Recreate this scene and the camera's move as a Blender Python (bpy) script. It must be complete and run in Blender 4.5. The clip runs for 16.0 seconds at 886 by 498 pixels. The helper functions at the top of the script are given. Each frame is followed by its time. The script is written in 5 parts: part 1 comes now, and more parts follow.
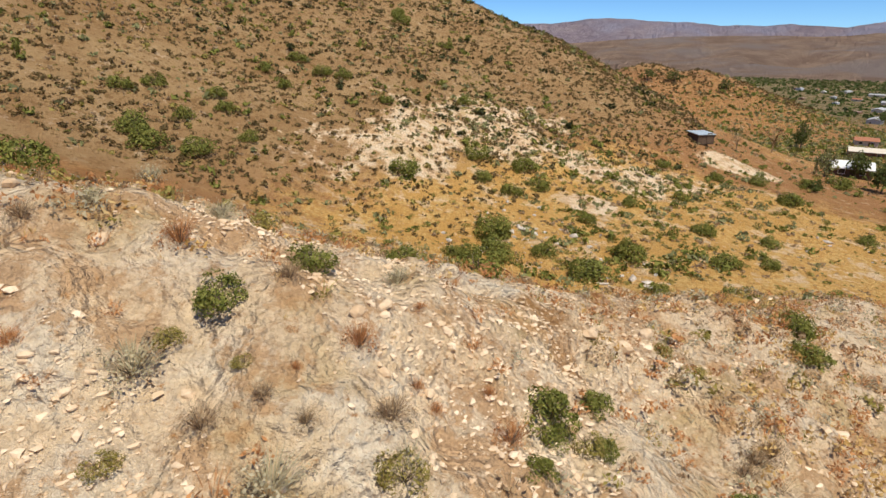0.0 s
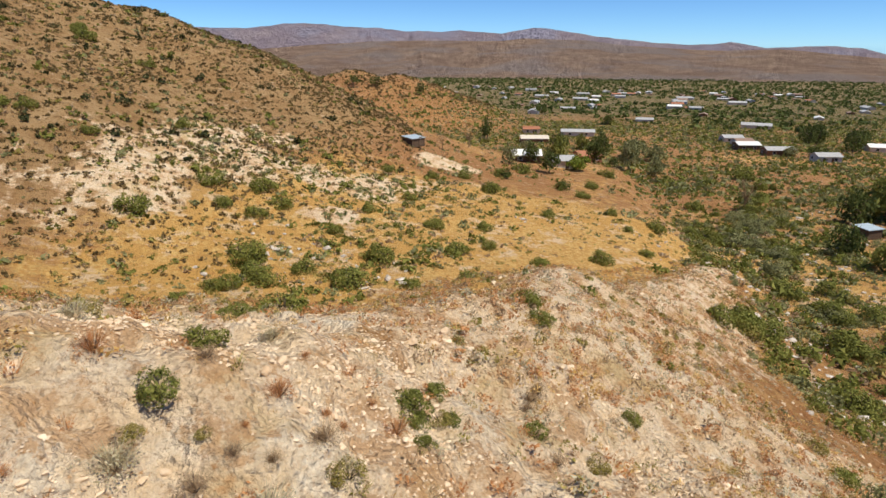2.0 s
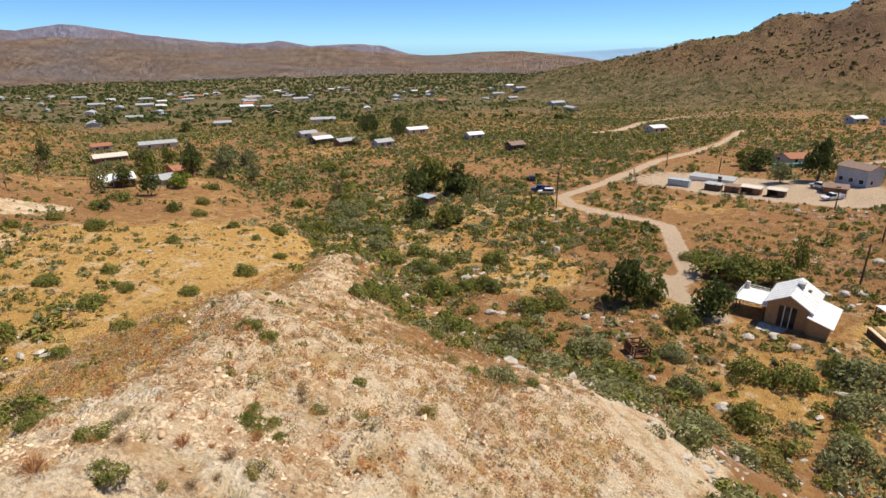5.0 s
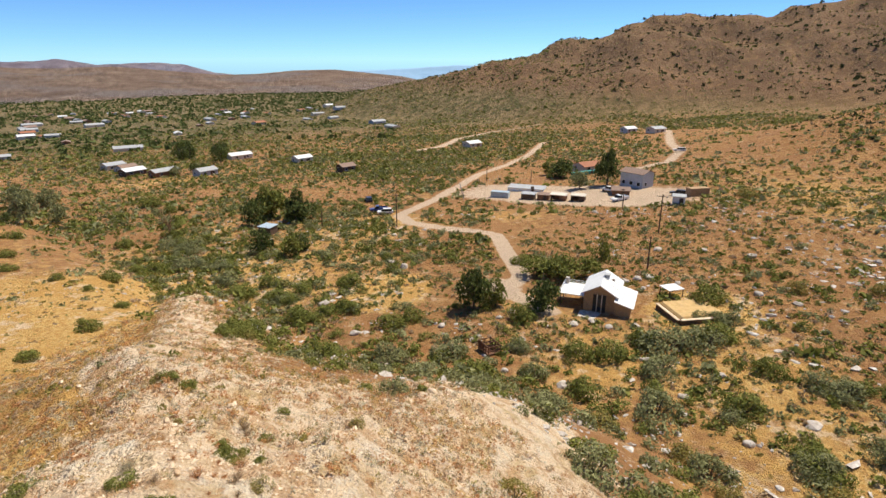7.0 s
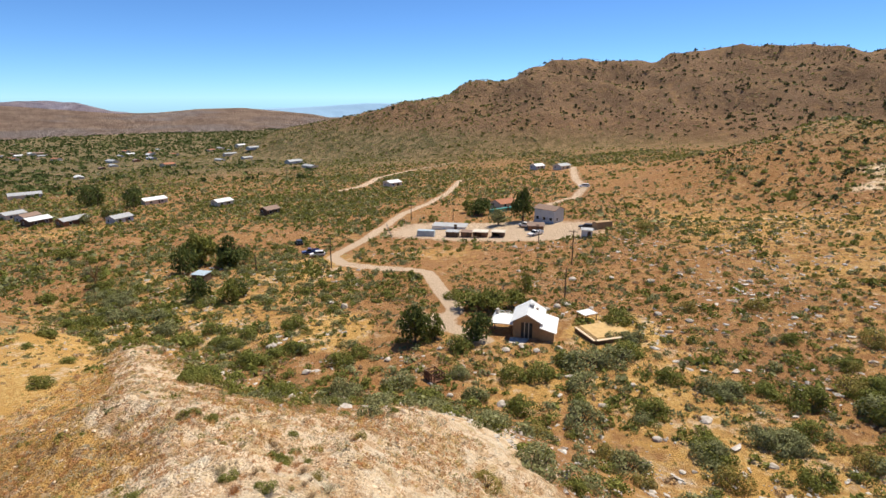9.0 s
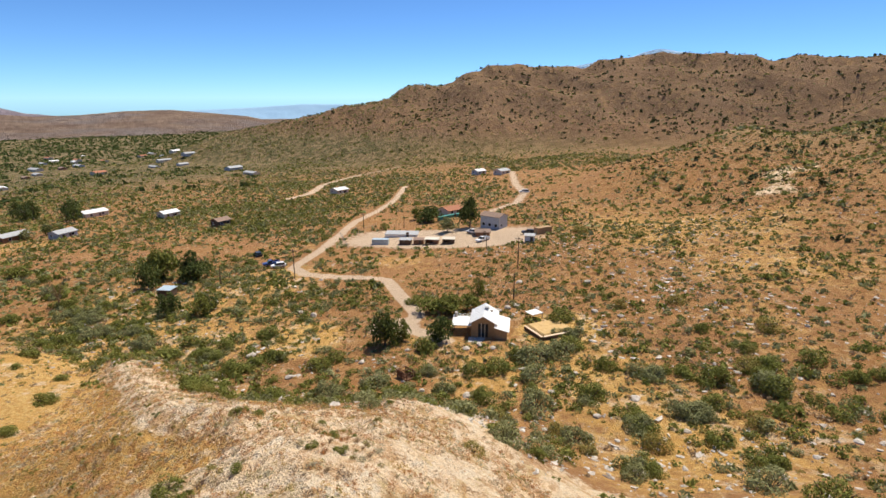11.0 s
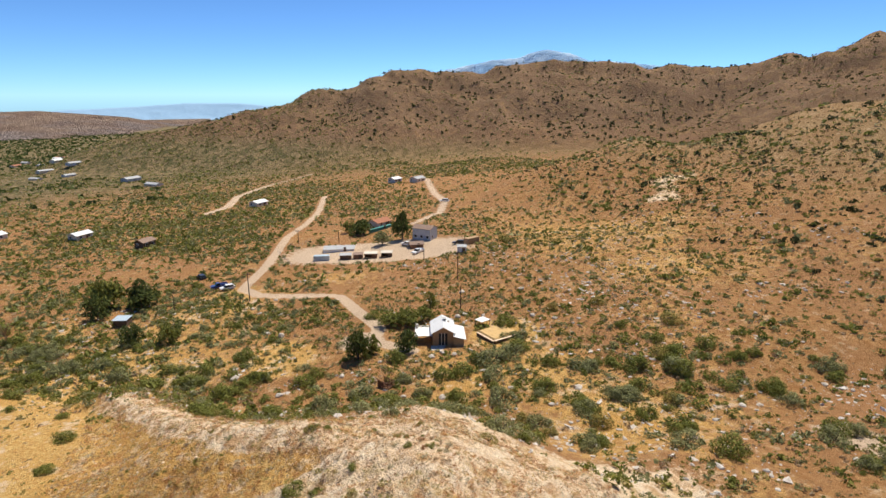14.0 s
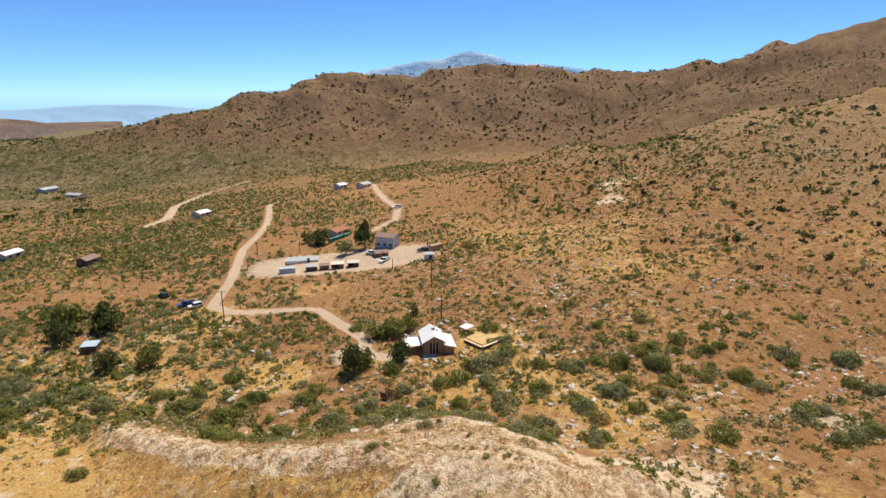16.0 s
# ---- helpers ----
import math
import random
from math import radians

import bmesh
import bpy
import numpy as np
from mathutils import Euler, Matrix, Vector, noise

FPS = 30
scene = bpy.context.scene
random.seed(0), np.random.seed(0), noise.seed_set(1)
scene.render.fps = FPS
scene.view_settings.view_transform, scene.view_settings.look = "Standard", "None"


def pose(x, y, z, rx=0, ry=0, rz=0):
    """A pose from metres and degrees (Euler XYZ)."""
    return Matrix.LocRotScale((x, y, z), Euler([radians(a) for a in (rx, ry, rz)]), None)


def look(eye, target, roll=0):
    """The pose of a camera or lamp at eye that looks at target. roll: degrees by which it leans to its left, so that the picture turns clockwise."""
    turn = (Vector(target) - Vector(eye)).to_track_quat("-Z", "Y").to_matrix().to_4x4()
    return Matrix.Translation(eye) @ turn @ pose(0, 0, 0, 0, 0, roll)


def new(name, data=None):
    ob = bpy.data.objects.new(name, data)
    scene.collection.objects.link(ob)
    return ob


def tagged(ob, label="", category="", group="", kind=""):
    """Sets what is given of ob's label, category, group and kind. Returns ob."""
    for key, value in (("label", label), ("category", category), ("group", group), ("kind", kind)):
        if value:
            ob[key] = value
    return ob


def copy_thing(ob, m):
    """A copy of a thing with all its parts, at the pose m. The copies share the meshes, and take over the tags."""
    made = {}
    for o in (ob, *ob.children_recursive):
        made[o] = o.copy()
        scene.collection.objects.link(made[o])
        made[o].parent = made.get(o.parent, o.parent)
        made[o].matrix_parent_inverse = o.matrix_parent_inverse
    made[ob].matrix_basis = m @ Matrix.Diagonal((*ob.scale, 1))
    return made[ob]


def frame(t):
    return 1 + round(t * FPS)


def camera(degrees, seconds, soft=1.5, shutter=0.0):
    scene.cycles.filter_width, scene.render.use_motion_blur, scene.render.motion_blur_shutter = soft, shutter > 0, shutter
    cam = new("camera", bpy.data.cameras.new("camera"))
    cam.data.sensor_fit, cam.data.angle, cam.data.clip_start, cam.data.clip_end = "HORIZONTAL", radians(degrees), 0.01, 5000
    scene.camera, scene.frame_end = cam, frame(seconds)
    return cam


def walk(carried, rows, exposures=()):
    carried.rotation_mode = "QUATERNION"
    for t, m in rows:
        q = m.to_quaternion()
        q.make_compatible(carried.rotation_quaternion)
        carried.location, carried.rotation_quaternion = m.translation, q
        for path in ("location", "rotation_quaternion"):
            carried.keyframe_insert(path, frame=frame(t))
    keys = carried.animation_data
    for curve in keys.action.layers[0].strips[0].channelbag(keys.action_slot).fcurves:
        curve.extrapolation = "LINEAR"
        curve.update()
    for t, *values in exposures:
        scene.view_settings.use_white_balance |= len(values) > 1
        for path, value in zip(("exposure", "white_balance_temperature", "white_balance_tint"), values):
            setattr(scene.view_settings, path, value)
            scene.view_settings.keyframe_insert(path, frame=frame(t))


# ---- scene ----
cam = camera(76.3, 16.0)
METRES, EYE, TILT, LEAN, TURN = 80.0, 30.0, -20.4, -0.25, 0.0
ROWS = [
    (0.0, 0.0, 0.0, 0.0, -0.0, 0.0, 0.0),
    (0.5, -0.0072, -0.0096, 0.0042, -6.65, -0.93, 2.48),
    (1.0, -0.0154, -0.0198, 0.0085, -12.64, -0.05, 4.75),
    (1.5, -0.0254, -0.0294, 0.012, -19.57, -0.81, 7.23),
    (2.0, -0.0373, -0.0385, 0.0158, -26.63, -1.9, 9.63),
    (2.5, -0.0507, -0.0467, 0.0211, -33.62, -3.24, 11.84),
    (3.0, -0.0651, -0.0542, 0.027, -40.4, -4.79, 13.78),
    (3.5, -0.0807, -0.0606, 0.0333, -47.05, -6.48, 15.47),
    (4.0, -0.0978, -0.0654, 0.0401, -53.88, -8.41, 16.96),
    (4.5, -0.1159, -0.0684, 0.0474, -60.83, -10.53, 18.23),
    (5.0, -0.1343, -0.0694, 0.0559, -67.83, -12.81, 19.21),
    (7.5, -0.2294, -0.0517, 0.1141, -89.56, -17.79, 20.45),
    (8.0, -0.254, -0.046, 0.1286, -91.85, -17.62, 20.42),
    (8.5, -0.2818, -0.0384, 0.1437, -94.07, -17.44, 20.37),
    (9.0, -0.3121, -0.0289, 0.1591, -96.08, -17.41, 20.3),
    (11.5, -0.4777, 0.0279, 0.2742, -104.53, -20.46, 19.83),
    (12.0, -0.5112, 0.0449, 0.3017, -106.53, -21.16, 19.66),
    (12.5, -0.5382, 0.0674, 0.3311, -108.51, -21.84, 19.44),
    (13.0, -0.5558, 0.0948, 0.3621, -110.54, -22.53, 19.2),
    (13.5, -0.566, 0.1255, 0.3944, -112.4, -23.17, 18.97),
    (14.0, -0.5692, 0.1585, 0.427, -113.54, -23.56, 18.81),
    (14.5, -0.5673, 0.192, 0.4563, -115.41, -24.15, 18.58),
    (15.0, -0.5606, 0.2283, 0.4823, -117.67, -24.87, 18.24),
    (15.5, -0.5491, 0.2667, 0.5061, -119.62, -25.45, 17.89),
    (16.0, -0.5338, 0.304, 0.5309, -121.26, -25.95, 17.58),
]
EXPOSURES = [(0.0, 0.18), (3.0, 0.22), (5.0, 0.28), (7.5, 0.42), (16.0, 0.38)]
walk(cam, [(t, pose(0, 0, EYE, TILT, LEAN, TURN) @ pose(METRES * x, METRES * y, METRES * z, 90 + pitch, roll, yaw)) for t, x, y, z, yaw, pitch, roll in ROWS], EXPOSURES)

# ---- the lie of the land ----
def soft(v, k):
    """max(v, 0), rounded off over about k metres."""
    return 0.5 * (v + np.sqrt(v * v + k * k))


def smax(a, b, k):
    return b + soft(a - b, k)


def ridge(x, y, nodes, left, right, blunt):
    """Height of a long hill: its crest runs from node to node (x, y, z), its sides fall with the slopes given."""
    top = np.full_like(x, -1e9)
    for (x0, y0, z0), (x1, y1, z1) in zip(nodes, nodes[1:]):
        ux, uy = x1 - x0, y1 - y0
        n = ux * ux + uy * uy
        s = np.clip(((x - x0) * ux + (y - y0) * uy) / n, 0, 1)
        dx, dy = x - x0 - s * ux, y - y0 - s * uy
        side = ux * dy - uy * dx
        d = np.sqrt(dx * dx + dy * dy + blunt * blunt) - blunt
        w = 0.5 + 0.5 * np.tanh(side / np.sqrt(n) / (3 * blunt + 1))
        top = np.maximum(top, z0 + s * (z1 - z0) - d * (left * w + right * (1 - w)))
    return top


def hash2(i, j, seed):
    v = np.sin(i * 127.1 + j * 311.7 + seed * 74.7) * 43758.5453
    return v - np.floor(v)


def rough(x, y, size, seed):
    """Smooth value noise, -1 to 1."""
    u, v = x / size + seed * 13.7, y / size - seed * 7.3
    i, j = np.floor(u), np.floor(v)
    a, b = u - i, v - j
    a, b = a * a * (3 - 2 * a), b * b * (3 - 2 * b)
    lo = hash2(i, j, seed) * (1 - a) + hash2(i + 1, j, seed) * a
    hi = hash2(i, j + 1, seed) * (1 - a) + hash2(i + 1, j + 1, seed) * a
    return 2 * (lo * (1 - b) + hi * b) - 1


def fractal(x, y, size, seed, octaves):
    s, g = 0, 1
    for o in range(octaves):
        s = s + g * rough(x * 0.8 - y * 0.6, x * 0.6 + y * 0.8, size, seed + o)
        x, y = x * 0.8 - y * 0.6, x * 0.6 + y * 0.8
        size, g = size / 2.03, g / 2
    return s


SPUR = [(-75, 30, 36), (-40, 19, 31), (-22, 13, 28.5), (-9, 10.2, 26.8), (-3, 9.6, 25.4), (4, 12.5, 22.6), (12, 17.7, 20), (21, 25, 16.6), (30, 28.5, 11.6), (49, 37, 6.2), (68, 46, 1.8)]
SIDE_SPUR = [(-6, 8, 25.4), (8, 4.5, 20), (19.3, 1.5, 14.6), (26, -1.5, 6)]
BACK_SPUR = [(-9, 8, 25.4), (-5, -3, 20.5), (-4, -10, 17.4), (2, -26, 8)]
WEST_RISE = [(-60, -15, 26), (-30, -30, 14), (-12, -48, 8), (-20, -95, 12)]
LEFT_HILL = [(-120, 112, 75), (-50, 145, 54), (0, 152, 41), (17, 156, 34), (28, 156, 26), (50, 150, 13), (75, 140, 4)]
KNOLL = [(88, 384, 4), (108, 380, 9), (129, 373, 16), (147, 366, 11), (157, 362, 13), (185, 349, 2)]
MID_HILL = [(215, -95, -3), (206, -135, 8), (198, -202, 34), (145, -269, 52), (100, -293, 64), (0, -340, 85), (-150, -380, 110)]
RIGHT_HILL = [(800, 130, 3), (765, 45, 19), (755, -36, 36), (750, -145, 68), (725, -230, 88), (695, -305, 84), (635, -415, 98), (560, -500, 95), (465, -585, 93), (374, -645, 118), (285, -692, 139), (100, -740, 170)]
WASH = [(-10, -140, 6), (14, -75, 4.2), (24, -33, 2.6), (36, 2, 0.6), (56, 26, -1.5), (92, 58, -4.5), (130, 110, -8), (300, 260, -25)]


def wash_way(x, y):
    """Distance from the dry wash and the height of its bed."""
    best, bed = np.full_like(x, 1e9), np.zeros_like(x)
    for (x0, y0, z0), (x1, y1, z1) in zip(WASH, WASH[1:]):
        ux, uy = x1 - x0, y1 - y0
        s = np.clip(((x - x0) * ux + (y - y0) * uy) / (ux * ux + uy * uy), 0, 1)
        d = np.hypot(x - x0 - s * ux, y - y0 - s * uy)
        side = ux * (y - y0) - uy * (x - x0)
        near = d < np.abs(best)
        best = np.where(near, np.where(side > 0, d, -d), best)
        bed = np.where(near, z0 + s * (z1 - z0), bed)
    return best, bed


def height(x, y):
    s = soft(x - 110, 40) + soft(y, 25)
    plain = 1.5 - 64 * (1 - np.exp(-s / 1150)) + 22 * np.tanh(0.105 * soft(-30 - y, 15) / 22)
    plain = plain - 0.06 * soft(np.hypot(x, y) - 2500, 300)
    d, bed = wash_way(x, y)
    # the terrace on the spur's far side stands above the wash
    shelf = 9.6 - 0.115 * soft(x - 15, 20) + 0.02 * (np.clip(y, 0, 160) - 70)
    w = 0.5 + 0.5 * np.tanh((d - 11) / 4)
    far = 0.5 + 0.5 * np.tanh((np.hypot(x, y) - 190) / 30)
    z = plain + (shelf - plain) * w * (1 - far)
    dip = np.exp(-(d / 11.0) ** 2) * (1 - far)
    z = z + (np.minimum(bed, z) - z) * dip
    near = 0.7 + smax(ridge(x, y, SPUR, 0.5, 0.62, 1.5), ridge(x, y, SIDE_SPUR, 0.55, 0.62, 0.8), 0.6)
    near = smax(near, ridge(x, y, BACK_SPUR, 0.7, 0.6, 1.0), 0.6)
    z = smax(z, near, 1.2)
    z = smax(z, ridge(x, y, WEST_RISE, 0.3, 0.3, 4), 1.5)
    hills = smax(ridge(x, y, LEFT_HILL, 0.5, 0.5, 4), ridge(x, y, KNOLL, 0.38, 0.38, 9), 1)
    hills = np.maximum(hills, smax(ridge(x, y, MID_HILL, 0.35, 0.35, 12), ridge(x, y, RIGHT_HILL, 0.42, 0.42, 12), 4))
    return smax(z, hills, 4)


def detail(x, y, z):
    """Small relief: rills and ledges on the spur, gullies on the hills, unevenness on the flats."""
    r = np.hypot(x, y)
    spur = np.clip((z - 4) / 10, 0, 1) * np.exp(-(np.hypot(x - 5, y - 10) / 60) ** 4)
    g = 1 - np.abs(fractal(x * 0.55 - y * 0.35, y * 0.55 + x * 0.35, 3.4, 3, 3))
    h = spur * (0.55 * fractal(x, y, 7, 5, 2) + 0.5 * (g - 0.6) + 0.26 * fractal(x, y, 1.3, 9, 3) + 0.22 * (0.6 - np.abs(fractal(x, y, 0.9, 15, 2))))
    flat = (1 - spur) * np.exp(-(r / 350) ** 2)
    h = h + flat * (0.5 * fractal(x, y, 14, 21, 3))
    hill = np.clip((z - 12) / 25, 0, 1) * (1 - spur) * np.clip((r - 60) / 60, 0, 1)
    big = 1 - np.abs(fractal(x, y, 95, 31, 4))
    h = h + hill * (14 * (big - 0.7) * np.clip(r / 600, 0.12, 1.2) + 2.0 * fractal(x, y, 20, 41, 3) * np.clip(r / 400, 0.3, 1))
    return h


def ground_at(x, y):
    x, y = np.atleast_1d(np.asarray(x, float)), np.atleast_1d(np.asarray(y, float))
    z = height(x, y)
    return z + detail(x, y, z)


# ---- end of the land ----
# ---- light ----
SUN_AZIMUTH, SUN_HEIGHT = 143.0, 63.0
world = bpy.data.worlds.new("sky")
world.use_nodes = True
scene.world = world
sky = world.node_tree.nodes.new("ShaderNodeTexSky")
sky.sky_type = "NISHITA"
sky.sun_disc = False
sky.sun_elevation, sky.sun_rotation = radians(SUN_HEIGHT), radians(SUN_AZIMUTH)
sky.altitude, sky.air_density, sky.dust_density, sky.ozone_density = 800, 0.6, 0.0, 3.0
background = world.node_tree.nodes["Background"]
background.inputs["Strength"].default_value = 0.112
vivid = world.node_tree.nodes.new("ShaderNodeHueSaturation")
vivid.inputs["Saturation"].default_value = 1.0
tint = world.node_tree.nodes.new("ShaderNodeMix")
tint.data_type, tint.blend_type = "RGBA", "MULTIPLY"
tint.inputs[0].default_value, tint.inputs[7].default_value = 1.0, (0.54, 0.80, 1.04, 1)
world.node_tree.links.new(sky.outputs[0], vivid.inputs["Color"])
world.node_tree.links.new(vivid.outputs[0], tint.inputs[6])
world.node_tree.links.new(tint.outputs[2], background.inputs["Color"])
lamp = bpy.data.lights.new("sun", "SUN")
lamp.energy, lamp.angle, lamp.color = 4.3, radians(0.53), (1.0, 0.93, 0.79)
sun = new("sun", lamp)
az, el = radians(SUN_AZIMUTH), radians(SUN_HEIGHT)
sun.matrix_world = look((0, 0, 300), (-300 * math.sin(az) * math.cos(el), -300 * math.cos(az) * math.cos(el), 300 - 300 * math.sin(el)))

# ---- materials ----
class Nodes:
    """A short hand for writing node materials."""

    def __init__(self, name):
        self.mat = bpy.data.materials.new(name)
        self.mat.use_nodes = True
        self.tree = self.mat.node_tree
        self.bsdf = self.tree.nodes["Principled BSDF"]
        self.place = self.tree.nodes.new("ShaderNodeNewGeometry").outputs["Position"]

    def set(self, socket, value):
        if isinstance(value, bpy.types.NodeSocket):
            self.tree.links.new(value, socket)
        elif isinstance(value, tuple) and len(value) == 3 and socket.type == "RGBA":
            socket.default_value = (*value, 1)
        else:
            socket.default_value = value

    def noise(self, scale, detail=4.0, rough=0.6, place=None, out="Fac"):
        n = self.tree.nodes.new("ShaderNodeTexNoise")
        self.set(n.inputs["Vector"], place or self.place)
        n.inputs["Scale"].default_value, n.inputs["Detail"].default_value, n.inputs["Roughness"].default_value = scale, detail, rough
        return n.outputs[out]

    def cells(self, scale, place=None, feature="F1", out="Distance"):
        n = self.tree.nodes.new("ShaderNodeTexVoronoi")
        n.feature = feature
        self.set(n.inputs["Vector"], place or self.place)
        n.inputs["Scale"].default_value = scale
        return n.outputs[out]

    def step(self, value, a, b, c=0.0, d=1.0):
        n = self.tree.nodes.new("ShaderNodeMapRange")
        n.interpolation_type = "SMOOTHSTEP"
        for i, v in enumerate((value, a, b, c, d)):
            self.set(n.inputs[i], v)
        return n.outputs[0]

    def mix(self, fac, a, b, blend="MIX"):
        n = self.tree.nodes.new("ShaderNodeMix")
        n.data_type, n.blend_type = "RGBA", blend
        self.set(n.inputs[0], fac), self.set(n.inputs[6], a), self.set(n.inputs[7], b)
        return n.outputs[2]

    def sum(self, a, b, op="ADD"):
        n = self.tree.nodes.new("ShaderNodeMath")
        n.operation = op
        self.set(n.inputs[0], a), self.set(n.inputs[1], b)
        return n.outputs[0]

    def attribute(self, name):
        n = self.tree.nodes.new("ShaderNodeAttribute")
        n.attribute_name = name
        split = self.tree.nodes.new("ShaderNodeSeparateColor")
        self.alpha = n.outputs["Alpha"]
        self.tree.links.new(n.outputs["Color"], split.inputs[0])
        return split.outputs

    def chance(self):
        return self.tree.nodes.new("ShaderNodeObjectInfo").outputs["Random"]

    def island(self):
        return self.tree.nodes.new("ShaderNodeNewGeometry").outputs["Random Per Island"]

    def local(self):
        return self.tree.nodes.new("ShaderNodeTexCoord").outputs["Object"]

    def bump(self, value, strength, distance):
        n = self.tree.nodes.new("ShaderNodeBump")
        n.inputs["Strength"].default_value, n.inputs["Distance"].default_value = strength, distance
        self.tree.links.new(value, n.inputs["Height"])
        self.tree.links.new(n.outputs[0], self.bsdf.inputs["Normal"])

    def finish(self, colour, rough=0.9, metal=0.0, specular=0.2):
        self.set(self.bsdf.inputs["Base Color"], colour)
        self.set(self.bsdf.inputs["Roughness"], rough)
        self.bsdf.inputs["Metallic"].default_value = metal
        self.bsdf.inputs["Specular IOR Level"].default_value = specular
        return self.mat


def desert_ground():
    n = Nodes("desert_ground")
    zone = n.attribute("zone")
    big, mid, fine = n.noise(0.045, 5), n.noise(0.5, 6, 0.7), n.noise(6, 5, 0.7)
    soil = n.mix(n.step(mid, 0.35, 0.65), (0.37, 0.175, 0.064), (0.52, 0.295, 0.12))
    soil = n.mix(n.step(big, 0.4, 0.62), soil, (0.42, 0.215, 0.092))
    straw = n.mix(n.step(n.noise(1.7, 5, 0.7), 0.35, 0.65), (0.62, 0.33, 0.095), (0.78, 0.53, 0.20))
    straw = n.mix(n.step(n.noise(0.16, 5), 0.45, 0.6), straw, (0.66, 0.38, 0.115))
    soil = n.mix(n.step(n.noise(0.33, 7, 0.75), 0.56, 0.64, 0.0, 0.8), soil, (0.64, 0.45, 0.27))
    straw = n.mix(n.step(n.noise(0.27, 7, 0.75), 0.53, 0.61), straw, (0.80, 0.59, 0.36))
    straw = n.mix(n.step(n.noise(0.8, 6, 0.75), 0.57, 0.67, 0.0, 0.7), straw, (0.52, 0.25, 0.09))
    patch = n.step(n.sum(zone[0], n.sum(mid, 0.5, "SUBTRACT")), 0.3, 0.7)
    colour = n.mix(patch, soil, straw)
    chalk = n.mix(n.step(n.noise(1.1, 6, 0.7), 0.4, 0.62), (0.92, 0.70, 0.45), (0.97, 0.84, 0.64))
    chalk = n.mix(n.step(n.noise(0.35, 3), 0.5, 0.68), chalk, (0.72, 0.53, 0.28))
    chalk = n.mix(n.step(n.noise(3.1, 6, 0.75), 0.57, 0.70), chalk, (0.56, 0.30, 0.13))
    chalk = n.mix(n.step(n.noise(0.55, 7, 0.78), 0.48, 0.58, 0.0, 0.75), chalk, (0.62, 0.34, 0.14))
    # brown spots paint the shade of small crevices into the chalk
    pit_shade = n.step(n.noise(4.5, 7, 0.8), 0.28, 0.39)
    chalk = n.mix(pit_shade, (0.40, 0.25, 0.12), chalk)
    rock = n.step(n.sum(zone[1], n.sum(n.noise(0.9, 6, 0.75), 0.5, "SUBTRACT")), 0.38, 0.62)
    colour = n.mix(rock, colour, chalk)
    gravel = n.mix(n.noise(1.3, 6, 0.7), (0.58, 0.41, 0.27), (0.80, 0.62, 0.44))
    colour = n.mix(n.step(n.sum(zone[2], n.sum(mid, 0.5, "SUBTRACT")), 0.35, 0.65), colour, gravel)
    colour = n.mix(n.step(fine, 0.35, 0.65, 0.0, 0.3), colour, (0.45, 0.36, 0.28), "MULTIPLY")
    length = n.tree.nodes.new("ShaderNodeVectorMath")
    length.operation = "LENGTH"
    n.set(length.inputs[0], n.place)
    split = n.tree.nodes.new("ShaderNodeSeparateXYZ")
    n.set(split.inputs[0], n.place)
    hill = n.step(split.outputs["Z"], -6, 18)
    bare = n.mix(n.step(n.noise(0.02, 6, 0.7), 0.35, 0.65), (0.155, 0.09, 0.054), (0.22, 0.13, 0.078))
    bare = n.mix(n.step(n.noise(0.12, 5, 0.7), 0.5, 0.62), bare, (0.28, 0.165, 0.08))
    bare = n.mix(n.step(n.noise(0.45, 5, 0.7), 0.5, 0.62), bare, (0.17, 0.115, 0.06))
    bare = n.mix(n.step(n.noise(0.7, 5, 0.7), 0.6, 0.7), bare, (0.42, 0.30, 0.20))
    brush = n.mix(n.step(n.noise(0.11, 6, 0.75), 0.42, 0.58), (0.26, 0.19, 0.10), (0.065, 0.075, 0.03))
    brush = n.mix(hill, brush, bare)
    scree = n.mix(n.step(n.noise(0.09, 6, 0.7), 0.38, 0.62), (0.33, 0.205, 0.095), (0.45, 0.31, 0.155))
    scree = n.mix(n.step(n.noise(0.6, 6, 0.75), 0.52, 0.62), scree, (0.24, 0.145, 0.065))
    scree = n.mix(n.step(n.noise(0.35, 6, 0.75), 0.58, 0.66), scree, (0.58, 0.43, 0.27))
    near_hill = n.sum(n.alpha, n.sum(1.0, rock, "SUBTRACT"), "MULTIPLY")
    colour = n.mix(n.sum(near_hill, 0.75, "MULTIPLY"), colour, scree)
    # dead tufts too small to be told apart, one to each cell
    speck = n.step(n.cells(1.5), 0.22, 0.36, 1.0, 0.0)
    speck = n.sum(n.sum(speck, n.step(n.noise(0.35, 4), 0.40, 0.55, 0.0, 0.8), "MULTIPLY"), n.sum(1.0, n.step(zone[2], 0.2, 0.5), "SUBTRACT"), "MULTIPLY")
    speck = n.sum(speck, n.sum(1.0, n.sum(patch, 0.65, "MULTIPLY"), "SUBTRACT"), "MULTIPLY")
    colour = n.mix(n.sum(speck, n.sum(1.0, n.sum(rock, 0.75, "MULTIPLY"), "SUBTRACT"), "MULTIPLY"), colour, (0.25, 0.15, 0.06))
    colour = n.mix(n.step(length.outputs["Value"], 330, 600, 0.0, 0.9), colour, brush)
